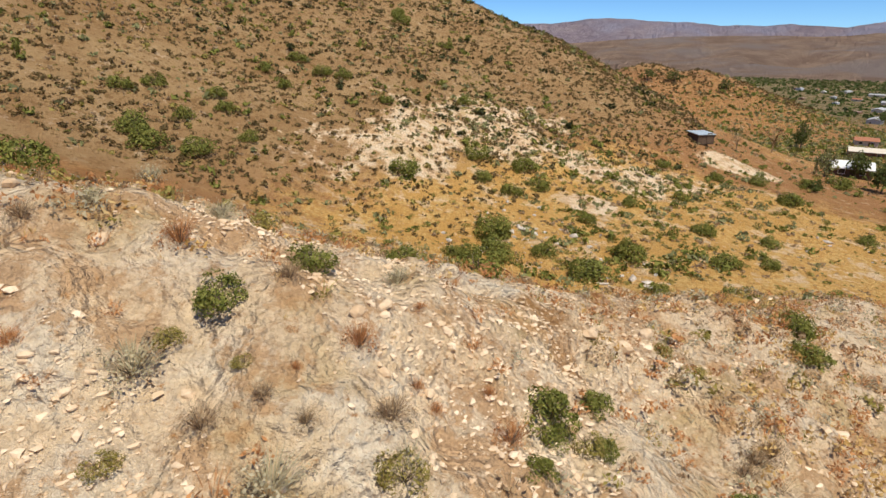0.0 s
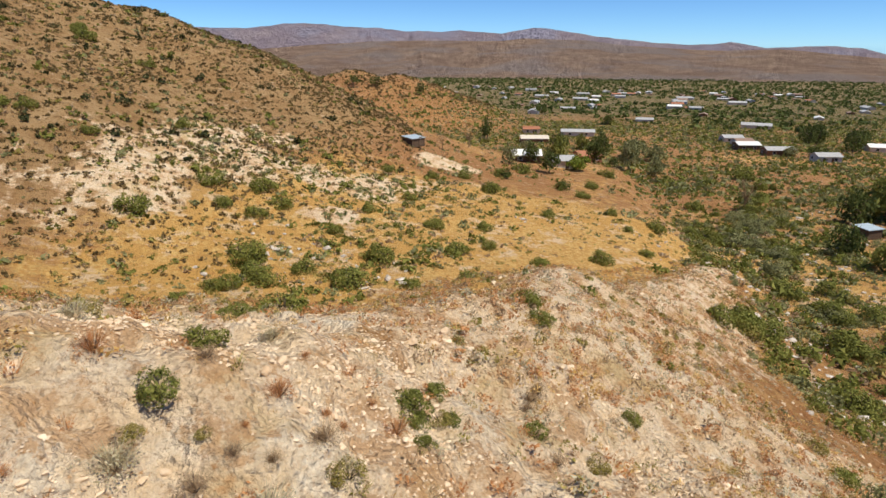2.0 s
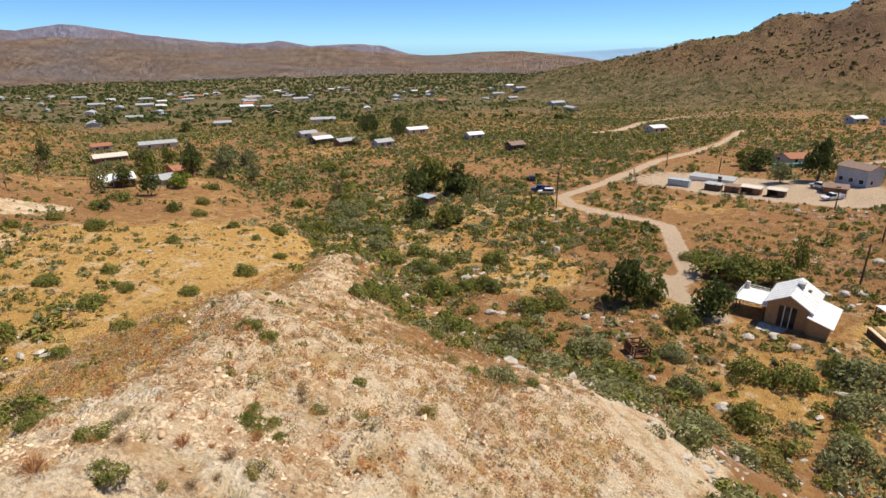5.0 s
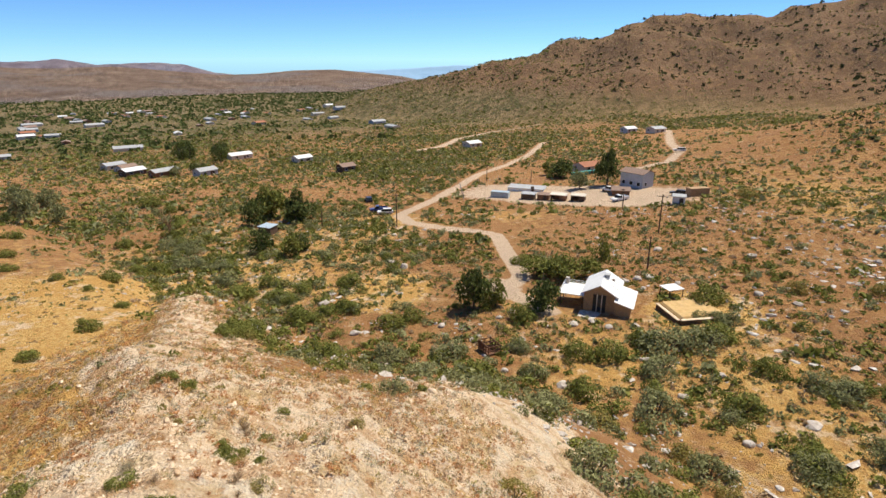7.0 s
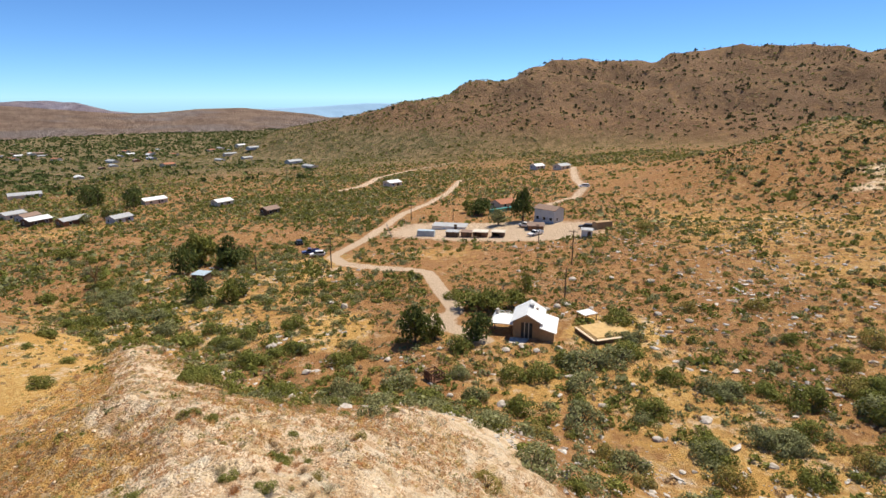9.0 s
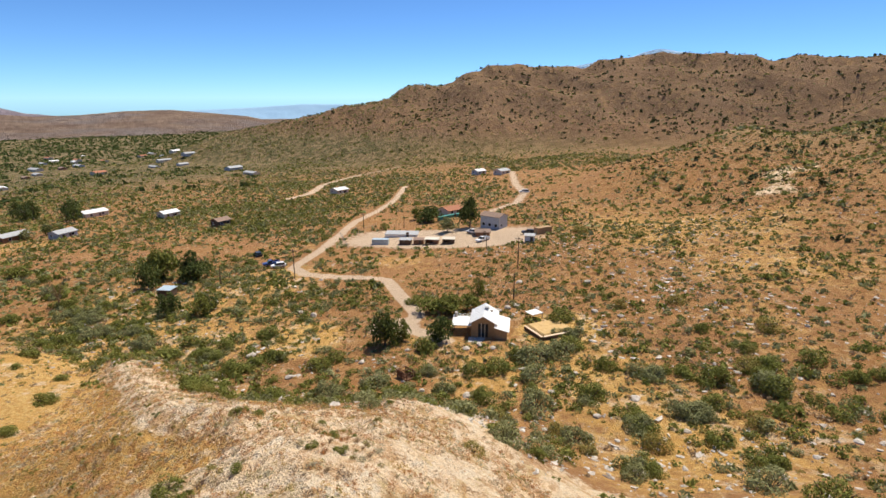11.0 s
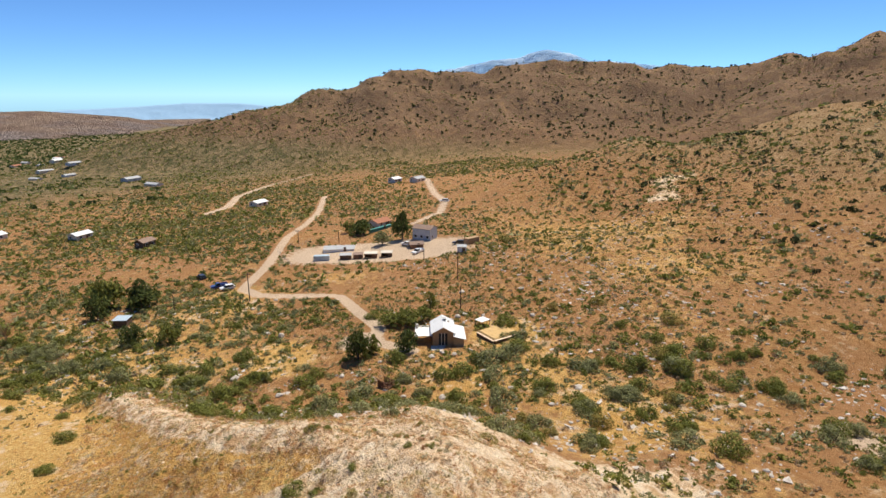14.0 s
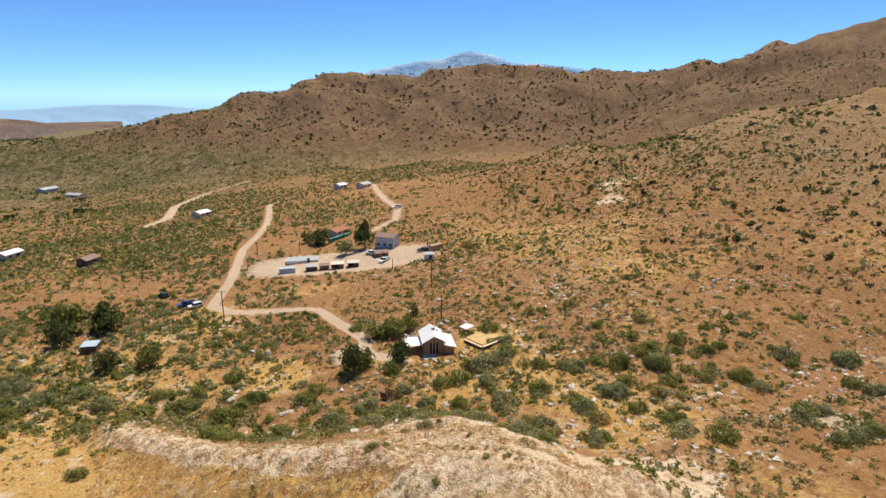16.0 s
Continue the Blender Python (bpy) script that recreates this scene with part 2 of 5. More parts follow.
    relief = n.sum(n.sum(fine, 0.35, "MULTIPLY"), n.sum(n.noise(1.3, 6, 0.75), n.sum(n.sum(n.cells(3.2, feature="DISTANCE_TO_EDGE"), 0.4, "MULTIPLY"), n.sum(n.cells(6.5), 0.30, "MULTIPLY"))))
    relief = n.sum(relief, n.sum(n.noise(15, 4, 0.7), 0.14, "MULTIPLY"))
    n.bump(relief, 1.0, 0.5)
    return n.finish(colour, 0.95, 0, 0.1)


def leaf_stuff(name, dark, light):
    """Leaves and twigs: matt, differing from clump to clump, with some light passing through."""
    n = Nodes(name)
    colour = n.mix(n.island(), dark, light)
    colour = n.mix(n.sum(n.chance(), 0.3, "MULTIPLY"), colour, (0.85, 0.8, 0.6), "MULTIPLY")
    n.finish(colour, 0.8, 0, 0.15)
    thin = n.tree.nodes.new("ShaderNodeBsdfTranslucent")
    n.set(thin.inputs["Color"], colour)
    both = n.tree.nodes.new("ShaderNodeMixShader")
    both.inputs[0].default_value = 0.3
    n.tree.links.new(n.bsdf.outputs[0], both.inputs[1])
    n.tree.links.new(thin.outputs[0], both.inputs[2])
    n.tree.links.new(both.outputs[0], n.tree.nodes["Material Output"].inputs["Surface"])
    return n.mat


def surface(name, a, b, scale=2.0, rough=0.7, metal=0.0, grime=(0.2, 0.15, 0.1), dirt=0.35, bump=0.2):
    """Paint, metal, wood or stone with grain, stains and a little relief."""
    n = Nodes(name)
    colour = n.mix(n.step(n.noise(scale, 6, 0.65), 0.3, 0.7), a, b)
    colour = n.mix(n.sum(n.step(n.noise(scale * 0.35, 5, 0.7), 0.5, 0.75), dirt, "MULTIPLY"), colour, grime)
    colour = n.mix(n.sum(n.chance(), 0.25, "MULTIPLY"), colour, (0.75, 0.72, 0.68), "MULTIPLY")
    n.bump(n.noise(scale * 5, 5, 0.7), bump, 0.03)
    return n.finish(colour, rough, metal, 0.3)


def stone(name, a, b):
    n = Nodes(name)
    colour = n.mix(n.step(n.noise(1.6, 6, 0.7), 0.35, 0.65), a, b)
    colour = n.mix(n.sum(n.island(), 0.5, "MULTIPLY"), colour, (0.7, 0.62, 0.54), "MULTIPLY")
    n.bump(n.noise(7, 5, 0.7), 0.6, 0.05)
    return n.finish(colour, 0.95, 0, 0.1)


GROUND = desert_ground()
LEAF_GREEN = leaf_stuff("green_leaves", (0.115, 0.135, 0.028), (0.32, 0.315, 0.08))
LEAF_DARK = leaf_stuff("dark_green_leaves", (0.055, 0.078, 0.022), (0.165, 0.19, 0.055))
LEAF_LIME = leaf_stuff("lime_green_leaves", (0.14, 0.19, 0.02), (0.32, 0.36, 0.07))
LEAF_SAGE = leaf_stuff("grey_green_leaves", (0.17, 0.18, 0.072), (0.39, 0.38, 0.18))
LEAF_OLIVE = leaf_stuff("olive_leaves", (0.21, 0.18, 0.04), (0.45, 0.37, 0.12))
LEAF_GREY = leaf_stuff("grey_twigs", (0.28, 0.185, 0.10), (0.58, 0.43, 0.27))
LEAF_PALE = leaf_stuff("pale_sage_twigs", (0.40, 0.35, 0.22), (0.66, 0.59, 0.42))
LEAF_BROWN = leaf_stuff("dark_brown_twigs", (0.12, 0.085, 0.035), (0.28, 0.20, 0.09))
LEAF_JUNIPER = leaf_stuff("juniper_leaves", (0.035, 0.042, 0.016), (0.095, 0.10, 0.042))
LEAF_RUST = leaf_stuff("rust_brown_twigs", (0.44, 0.20, 0.075), (0.68, 0.36, 0.16))
STRAW = leaf_stuff("dry_straw", (0.56, 0.35, 0.12), (0.78, 0.57, 0.27))
BARK = surface("grey_bark", (0.11, 0.08, 0.055), (0.2, 0.15, 0.1), 6)
PALE_STONE = stone("pale_stone", (0.72, 0.53, 0.34), (0.90, 0.74, 0.54))
GREY_STONE = stone("grey_stone", (0.46, 0.40, 0.34), (0.72, 0.66, 0.59))
WHITE_METAL = surface("white_roof_metal", (0.78, 0.77, 0.74), (0.86, 0.85, 0.82), 1.2, 0.5, 0.0, (0.5, 0.42, 0.35), 0.25)
TAN_WALL = surface("tan_timber", (0.40, 0.25, 0.13), (0.50, 0.33, 0.18), 3, 0.85)
DARK_WOOD = surface("dark_weathered_wood", (0.09, 0.06, 0.04), (0.17, 0.11, 0.07), 4, 0.85)
POLE_WOOD = surface("pole_wood", (0.10, 0.065, 0.045), (0.17, 0.11, 0.075), 5, 0.9)
BROWN_WALL = surface("brown_timber", (0.20, 0.10, 0.055), (0.30, 0.16, 0.085), 3, 0.85)
BLUE_GREY = surface("blue_grey_stucco", (0.44, 0.47, 0.50), (0.52, 0.55, 0.57), 2, 0.85)
CREAM_WALL = surface("cream_stucco", (0.62, 0.55, 0.44), (0.72, 0.65, 0.54), 2, 0.9)
SHINGLE = surface("brown_shingles", (0.24, 0.16, 0.12), (0.36, 0.25, 0.19), 3, 0.9)
TERRACOTTA = surface("red_brown_roof", (0.34, 0.13, 0.07), (0.46, 0.21, 0.12), 3, 0.9)
GREY_ROOF = surface("grey_roof", (0.36, 0.36, 0.36), (0.50, 0.50, 0.50), 2, 0.7)
BLUE_METAL = surface("pale_blue_metal", (0.42, 0.52, 0.58), (0.55, 0.63, 0.68), 2, 0.5, 0.2)
RUST = surface("rusty_iron", (0.10, 0.05, 0.03), (0.20, 0.09, 0.045), 5, 0.9)
TEAL_SCREEN = surface("teal_screen", (0.05, 0.22, 0.19), (0.08, 0.28, 0.24), 3, 0.8)
WHITE_PAINT = surface("white_car_paint", (0.72, 0.72, 0.72), (0.8, 0.8, 0.8), 1, 0.3, 0, (0.5, 0.4, 0.3), 0.15, 0.0)
BLUE_PAINT = surface("blue_car_paint", (0.03, 0.06, 0.20), (0.05, 0.09, 0.27), 1, 0.3, 0, (0.4, 0.3, 0.2), 0.15, 0.0)
DARK_PAINT = surface("dark_car_paint", (0.03, 0.03, 0.035), (0.05, 0.05, 0.055), 1, 0.3, 0, (0.4, 0.3, 0.2), 0.15, 0.0)
RUBBER = surface("rubber", (0.02, 0.02, 0.02), (0.035, 0.035, 0.035), 5, 0.9)
SAND = surface("orange_sand", (0.52, 0.33, 0.13), (0.62, 0.42, 0.19), 1.5, 0.95)
GLASS = surface("dark_window_glass", (0.02, 0.025, 0.03), (0.03, 0.035, 0.04), 1, 0.08, 0, (0.05, 0.05, 0.05), 0.1, 0.0)

# ---- the ground, one sheet out to the horizon ----
ROAD = [(66, -14), (75.6, -7.1), (82, -11), (97.4, -9.1), (112, -7.2), (118.2, 1.2), (124.4, 14.7), (135, 18.8), (164, 8), (209, -4.3), (257, -24.8), (282, -32), (330, -44)]
TRACK = [(124, 14), (108, 22), (95, 20)]
FAR_TRACK = [(196, -60), (210, -79), (233, -91), (270, -99), (336, -119)]
LANE = [(310, 30), (332, 17), (380, 9), (442, -21), (480, -60)]


def near_line(x, y, line):
    best = np.full_like(x, 1e9)
    for (x0, y0), (x1, y1) in zip(line, line[1:]):
        ux, uy = x1 - x0, y1 - y0
        s = np.clip(((x - x0) * ux + (y - y0) * uy) / (ux * ux + uy * uy), 0, 1)
        best = np.minimum(best, np.hypot(x - x0 - s * ux, y - y0 - s * uy))
    return best


def sheet(low, high, centre, grow, count):
    """Places along one axis: close together about the centre, further and further apart away from it."""
    a = np.arcsinh((low - centre) / grow)
    b = np.arcsinh((high - centre) / grow)
    return centre + grow * np.sinh(np.linspace(a, b, count))


def yard(x, y):
    """1 inside the bare yard of the compound, 0 outside it."""
    u, v = (x - 158) * 0.38 + (y + 32) * 0.92, (x - 158) * 0.92 - (y + 32) * 0.38
    return np.exp(-((u / 39) ** 4 + (v / 16) ** 4))


def blotch(x, y, cx, cy, rx, ry):
    return np.exp(-(((x - cx) / rx) ** 2 + ((y - cy) / ry) ** 2) ** 2)


OUTCROPS = ((-4.3, 82, 5), (-7.1, 75.5, 4.5), (7, 93, 6), (10.2, 87.5, 5), (3, 85, 4), (17.6, 101, 4), (19.6, 90, 4.5), (24.6, 87.5, 4), (33, 87, 5), (20, 72.5, 3), (-2.5, 76, 4), (9.5, 95, 5), (30, 84, 4), (3, 91.5, 4.5))


def zones(x, y, z):
    """How much dry grass, pale rock and road gravel the ground has."""
    d, bed = wash_way(x, y)
    line = near_line(x, y, [p[:2] for p in SPUR])
    line = np.minimum(line, near_line(x, y, [p[:2] for p in SIDE_SPUR]) * 0.9)
    line = np.minimum(line, near_line(x, y, [p[:2] for p in BACK_SPUR]) * 0.9)
    high = np.clip((z - bed - 2.5) / 4, 0, 1) * (x < 85) * (d < 60)
    spur = np.clip(1.3 - line / np.where((x > 4) & (y > 0.6 * x + 10.5), 4.0, 15.0), 0, 1) * high
    crest = spur * (0.86 + 0.3 * fractal(x, y, 8, 61, 3))
    slope = np.clip((fractal(x, y, 13, 71, 4) + 0.75 * fractal(x, y, 2.6, 73, 2) + 0.42) * 0.75, 0, 0.6) * np.clip((z - 9) / 5, 0, 1) * blotch(x, y, 5, 78, 42, 20)
    for ox, oy, size in OUTCROPS:
        slope = np.maximum(slope, blotch(x, y, ox, oy, size * 1.45, size * 1.3) * np.clip(0.8 + 0.55 * fractal(x, y, 4.5, 79, 3), 0, 1))
    slope = np.maximum(slope, 0.9 * blotch(x, y, 55, 103, 9, 5))
    slope = np.maximum(slope, 0.85 * blotch(x, y, 36, 88, 9, 3))
    slope = np.maximum(slope, 0.5 * np.clip(fractal(x, y, 12, 75, 3), 0, 1) * blotch(x, y, 75, 82, 30, 30))
    slope = np.maximum(slope, 0.7 * np.clip(fractal(x, y, 22, 77, 3), 0, 1) * blotch(x, y, 150, -160, 50, 40))
    straw = np.clip(0.42 + 0.6 * fractal(x, y, 38, 81, 3), 0, 1) * np.clip(1.2 - z / 60, 0.1, 1)
    straw = np.clip(straw * 0.75 + 0.75 * blotch(x, y, 32, 62, 48, 26) + 0.3 * blotch(x, y, 100, -130, 95, 75) + 0.9 * blotch(x, y, 76, 13, 9, 8) + 0.8 * blotch(x, y, 66, -38, 7, 7), 0, 1)
    straw = np.maximum(straw, 0.9 * np.clip(1.6 - line / 9, 0, 1) * (x > 0) * (x < 70) * (y > 0.6 * x + 10.5))
    straw = straw * (1 - 0.35 * np.clip((-30 - y) / 25, 0, 1) * (1 - blotch(x, y, 66, -38, 9, 9)))
    straw = straw * (1 - 0.7 * spur) * np.exp(-(np.hypot(x, y) / 420) ** 2)
    gravel = np.exp(-(near_line(x, y, ROAD) / 2.0) ** 4)
    gravel = np.maximum(gravel, 0.55 * np.exp(-(near_line(x, y, TRACK) / 1.2) ** 4))
    gravel = np.maximum(gravel, np.exp(-(near_line(x, y, FAR_TRACK) / 2.2) ** 4))
    gravel = np.maximum(gravel, np.exp(-(near_line(x, y, LANE) / 3.0) ** 4))
    gravel = np.maximum(gravel, blotch(x, y, 76, -5, 6, 6))
    gravel = np.maximum(gravel, 0.5 * np.exp(-(d / 2.2) ** 2) * (np.hypot(x, y) < 110) * np.clip(0.6 + fractal(x, y, 9, 87, 2), 0, 1))
    gravel = np.maximum(gravel, blotch(x, y, -2, -62, 9, 4))
    hill = np.clip((z - 12) / 6, 0, 1) * (y > 52) * np.clip((np.hypot(x - 5, y - 10) - 45) / 15, 0, 1)
    hill = np.maximum(hill, np.clip((z - 20) / 14, 0, 1) * (y < -60))
    return straw, np.clip(np.maximum(crest, slope), 0, 1), np.maximum(gravel, yard(x, y)), hill


def grid_mesh(name, xs, ys, zf):
    x, y = np.meshgrid(xs, ys)
    x, y = x.ravel(), y.ravel()
    z = zf(x, y)
    nx, ny = len(xs), len(ys)
    i = (np.arange(ny - 1)[:, None] * nx + np.arange(nx - 1)[None, :]).ravel()
    quads = np.stack([i, i + 1, i + nx + 1, i + nx], 1)
    mesh = bpy.data.meshes.new(name)
    mesh.vertices.add(len(x))
    mesh.vertices.foreach_set("co", np.stack([x, y, z], 1).ravel())
    mesh.loops.add(quads.size)
    mesh.loops.foreach_set("vertex_index", quads.ravel())
    mesh.polygons.add(len(quads))
    mesh.polygons.foreach_set("loop_start", np.arange(0, quads.size, 4))
    mesh.update(calc_edges=True)
    mesh.polygons.foreach_set("use_smooth", np.ones(len(quads), bool))
    return mesh, x, y, z


mesh, gx, gy, gz = grid_mesh("ground", sheet(-450, 4300, 3, 11, 620), sheet(-1300, 4300, 9, 11, 660), ground_at)
zone = mesh.color_attributes.new("zone", "FLOAT_COLOR", "POINT")
straw, rock, gravel, hill = zones(gx, gy, gz)
zone.data.foreach_set("color", np.stack([straw, rock, gravel, hill], 1).ravel())
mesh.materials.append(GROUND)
tagged(new("ground", mesh), "dry sandy desert ground with straw grass and pale rock", "ground", kind="structure")


# ---- far mountains ----
def range_mesh(name, profile, near, crest, far, low, seed, material, label):
    """A far range: profile gives compass degrees and the height of the skyline in degrees as seen from about here."""
    eye = (-20, 5, 42)
    az = np.linspace(profile[0][0], profile[-1][0], int(abs(profile[-1][0] - profile[0][0]) * 6) + 2)
    up = np.interp(az, [p[0] for p in profile], [p[1] for p in profile])
    r = np.linspace(near, far, 34)
    A, D = np.meshgrid(np.radians(az), r)
    top = eye[2] + crest * np.tan(np.radians(up))[None, :]
    x, y = eye[0] + D * np.sin(A), eye[1] + D * np.cos(A)
    s = np.where(D < crest, (D - near) / (crest - near), 1 - (D - crest) / (far - crest))
    rill = fractal(x.ravel(), y.ravel(), 330, seed, 5).reshape(x.shape)
    z = low + (top - low) * np.clip(s, 0, 1) ** 1.15 * (1 - 0.85 * (1 - s) * np.abs(rill)) + 0.05 * (top - low) * rill * s
    mesh = bpy.data.meshes.new(name)
    n = len(az)
    i = (np.arange(len(r) - 1)[:, None] * n + np.arange(n - 1)[None, :]).ravel()
    mesh.from_pydata(np.stack([x.ravel(), y.ravel(), z.ravel()], 1).tolist(), [], np.stack([i, i + n, i + n + 1, i + 1], 1).tolist())
    mesh.polygons.foreach_set("use_smooth", np.ones(len(mesh.polygons), bool))
    mesh.materials.append(material)
    return tagged(new(name, mesh), label, "mountains", kind="structure")


def far_rock(name, a, b, c, scale, relief=90):
    n = Nodes(name)
    colour = n.mix(n.step(n.noise(scale, 6, 0.7), 0.35, 0.65), a, b)
    colour = n.mix(n.step(n.noise(scale * 0.3, 4), 0.45, 0.65), colour, c)
    n.bump(n.noise(scale * 1.5, 7, 0.75), 1.0, relief)
    return n.finish(colour, 1.0, 0, 0.0)


RANGE_FAR = [(-12, 1.1), (7, 1.22), (11, 1.3), (13.3, 1.55), (19.8, 1.72), (25.5, 1.2), (30.1, 1.35), (34, 0.9), (37, 1.36), (39.7, 1.28), (44.4, 0.4), (48.7, 0.12), (52.5, -0.12), (54, 0.05), (56.8, -0.4), (61, -0.1), (63.6, -0.4), (66, -1.1), (72, -1.8)]
RANGE_NEAR = [(-5, -0.9), (12, -0.5), (22, 0.1), (30, 0.2), (36, 0.4), (42, 0.2), (46, -0.3), (52, -0.6), (58, -0.5), (62, -0.9), (66.5, -1.3), (69.5, -1.25), (73, -0.95), (76.8, -0.9), (80, -1.2), (83.2, -1.55), (86, -2.2), (90, -3.2)]
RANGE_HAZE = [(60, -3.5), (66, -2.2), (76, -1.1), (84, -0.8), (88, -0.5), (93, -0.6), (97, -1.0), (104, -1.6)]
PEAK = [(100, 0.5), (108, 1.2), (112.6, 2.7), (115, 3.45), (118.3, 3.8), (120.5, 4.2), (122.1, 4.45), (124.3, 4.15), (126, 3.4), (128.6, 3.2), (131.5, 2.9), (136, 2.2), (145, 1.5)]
# no air haze is rendered: its lilac is painted into this range's rock colour
range_mesh("far_mountains", RANGE_FAR, 3000, 3900, 4400, -130, 5, far_rock("haze_lilac_rock", (0.37, 0.30, 0.34), (0.49, 0.40, 0.42), (0.43, 0.40, 0.49), 0.006, 140), "brown desert mountain range beyond the valley, lilac haze painted in")
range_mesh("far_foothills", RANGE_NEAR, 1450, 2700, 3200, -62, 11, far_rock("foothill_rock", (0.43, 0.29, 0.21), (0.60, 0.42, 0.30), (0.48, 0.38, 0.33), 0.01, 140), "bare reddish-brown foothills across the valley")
# near-uniform blue paints the haze in front of this range
range_mesh("hazy_range", RANGE_HAZE, 4000, 4350, 4600, -140, 17, far_rock("haze_blue_rock", (0.29, 0.44, 0.59), (0.30, 0.45, 0.60), (0.295, 0.445, 0.595), 0.004, 5), "very faint range on the horizon in painted blue haze")
# the peak's blue is distance haze put into the material, paler in patches
range_mesh("snowy_peak", PEAK, 3900, 4400, 4700, -60, 23, far_rock("haze_blue_peak", (0.30, 0.47, 0.66), (0.38, 0.55, 0.72), (0.68, 0.78, 0.88), 0.006, 30), "distant mountain peak painted haze blue with bare pale summit")

# ---- scrub ----
rng = np.random.default_rng(7)


def leaf_cloud(count, size, width, tall, seed, lobes=7, upright=0.0, corners=4):
    """Corners (count, 4, 3) of small leaf clumps spread over an uneven, gappy shrub 1 m in half width."""
    g = np.random.default_rng(seed)
    c = g.normal(size=(lobes, 3))
    c /= np.linalg.norm(c, axis=1)[:, None]
    c = c * g.uniform(0.35, 0.75, (lobes, 1)) * (width, width, tall * 0.5) + (0, 0, tall * 0.5)
    c[:, 2] = np.clip(c[:, 2], tall * 0.2, tall * 0.8)
    rad = g.uniform(0.25, 0.5, lobes)
    k = g.integers(0, lobes, count)
    p = g.normal(size=(count, 3))
    p /= np.linalg.norm(p, axis=1)[:, None]
    p = c[k] + p * (rad[k] * g.uniform(0.6, 1.05, count) ** 0.5)[:, None] * (1, 1, 0.8)
    p[:, 2] = np.abs(p[:, 2])
    u = g.normal(size=(count, 3)) + (0, 0, upright)
    u /= np.linalg.norm(u, axis=1)[:, None]
    v = np.cross(u, g.normal(size=(count, 3)))
    v /= np.linalg.norm(v, axis=1)[:, None]
    s = size * g.uniform(0.6, 1.4, (count, 1))
    if corners == 3:
        return np.stack([p - u * s, p + v * s * 0.9, p + u * s], 1)
    return np.stack([p - u * s, p + v * s * 0.45, p + u * s, p - v * s * 0.45], 1)


def dome_cloud(count, size, tall, seed, lobes=6, corners=3):
    """Corners of leaf clumps over a rounded, lumpy shrub 1 m in half width that meets the ground; the leaves face outward."""
    g = np.random.default_rng(seed)
    d = g.normal(size=(lobes, 3))
    d[:, 2] = np.abs(d[:, 2]) * 0.8
    d /= np.linalg.norm(d, axis=1)[:, None]
    c = d * g.uniform(0.4, 0.66, (lobes, 1))
    rad = g.uniform(0.3, 0.5, lobes)
    k = g.integers(0, lobes, count)
    p = g.normal(size=(count, 3)) + 0.7 * d[k]
    p /= np.linalg.norm(p, axis=1)[:, None]
    face = p + 0.45 * g.normal(size=(count, 3))
    p = c[k] + p * (rad[k] * g.uniform(0.75, 1.08, count))[:, None]
    p[:, 2] = np.abs(p[:, 2]) * tall
    u = np.cross(face, g.normal(size=(count, 3)))
    u /= np.linalg.norm(u, axis=1)[:, None]
    v = np.cross(face, u)
    v /= np.linalg.norm(v, axis=1)[:, None]
    s = size * g.uniform(0.6, 1.4, (count, 1))
    if corners == 3:
        return np.stack([p - u * s, p + v * s * 0.9, p + u * s], 1)
    return np.stack([p - u * s, p + v * s * 0.5, p + u * s, p - v * s * 0.5], 1)


def tuft(blades, tall, spread, thick, seed):
    """Blades of dry grass or twigs, each a thin four-cornered leaf that leans outward."""
    g = np.random.default_rng(seed)
    a = g.uniform(0, 6.283, blades)
    lean = g.uniform(0.05, 1.0, blades) * spread
    h = tall * g.uniform(0.5, 1.0, blades)
    out = np.stack([np.cos(a), np.sin(a), np.zeros(blades)], 1)
    base = out * (0.25 * spread * g.uniform(0, 1, (blades, 1)))
    tip = base + out * lean[:, None] + np.stack([0 * a, 0 * a, h], 1)
    mid = base * 0.5 + tip * 0.5 + np.stack([0 * a, 0 * a, 0.12 * h], 1)
    side = np.stack([-np.sin(a + 0.6), np.cos(a + 0.6), np.zeros(blades)], 1) * thick
    return np.stack([base, mid + side, tip, mid - side], 1)


def quads_object(name, quads, material, label, category, kind="stuff"):
    k = quads.shape[1]
    q = quads.reshape(-1, 3)
    mesh = bpy.data.meshes.new(name)
    n = len(q)
    mesh.vertices.add(n)
    mesh.vertices.foreach_set("co", q.ravel())
    mesh.loops.add(n)
    mesh.loops.foreach_set("vertex_index", np.arange(n))
    mesh.polygons.add(n // k)
    mesh.polygons.foreach_set("loop_start", np.arange(0, n, k))
    mesh.update(calc_edges=True)
    mesh.materials.append(material)
    if not name:
        return mesh
    return tagged(new(name, mesh), label, category, kind=kind)


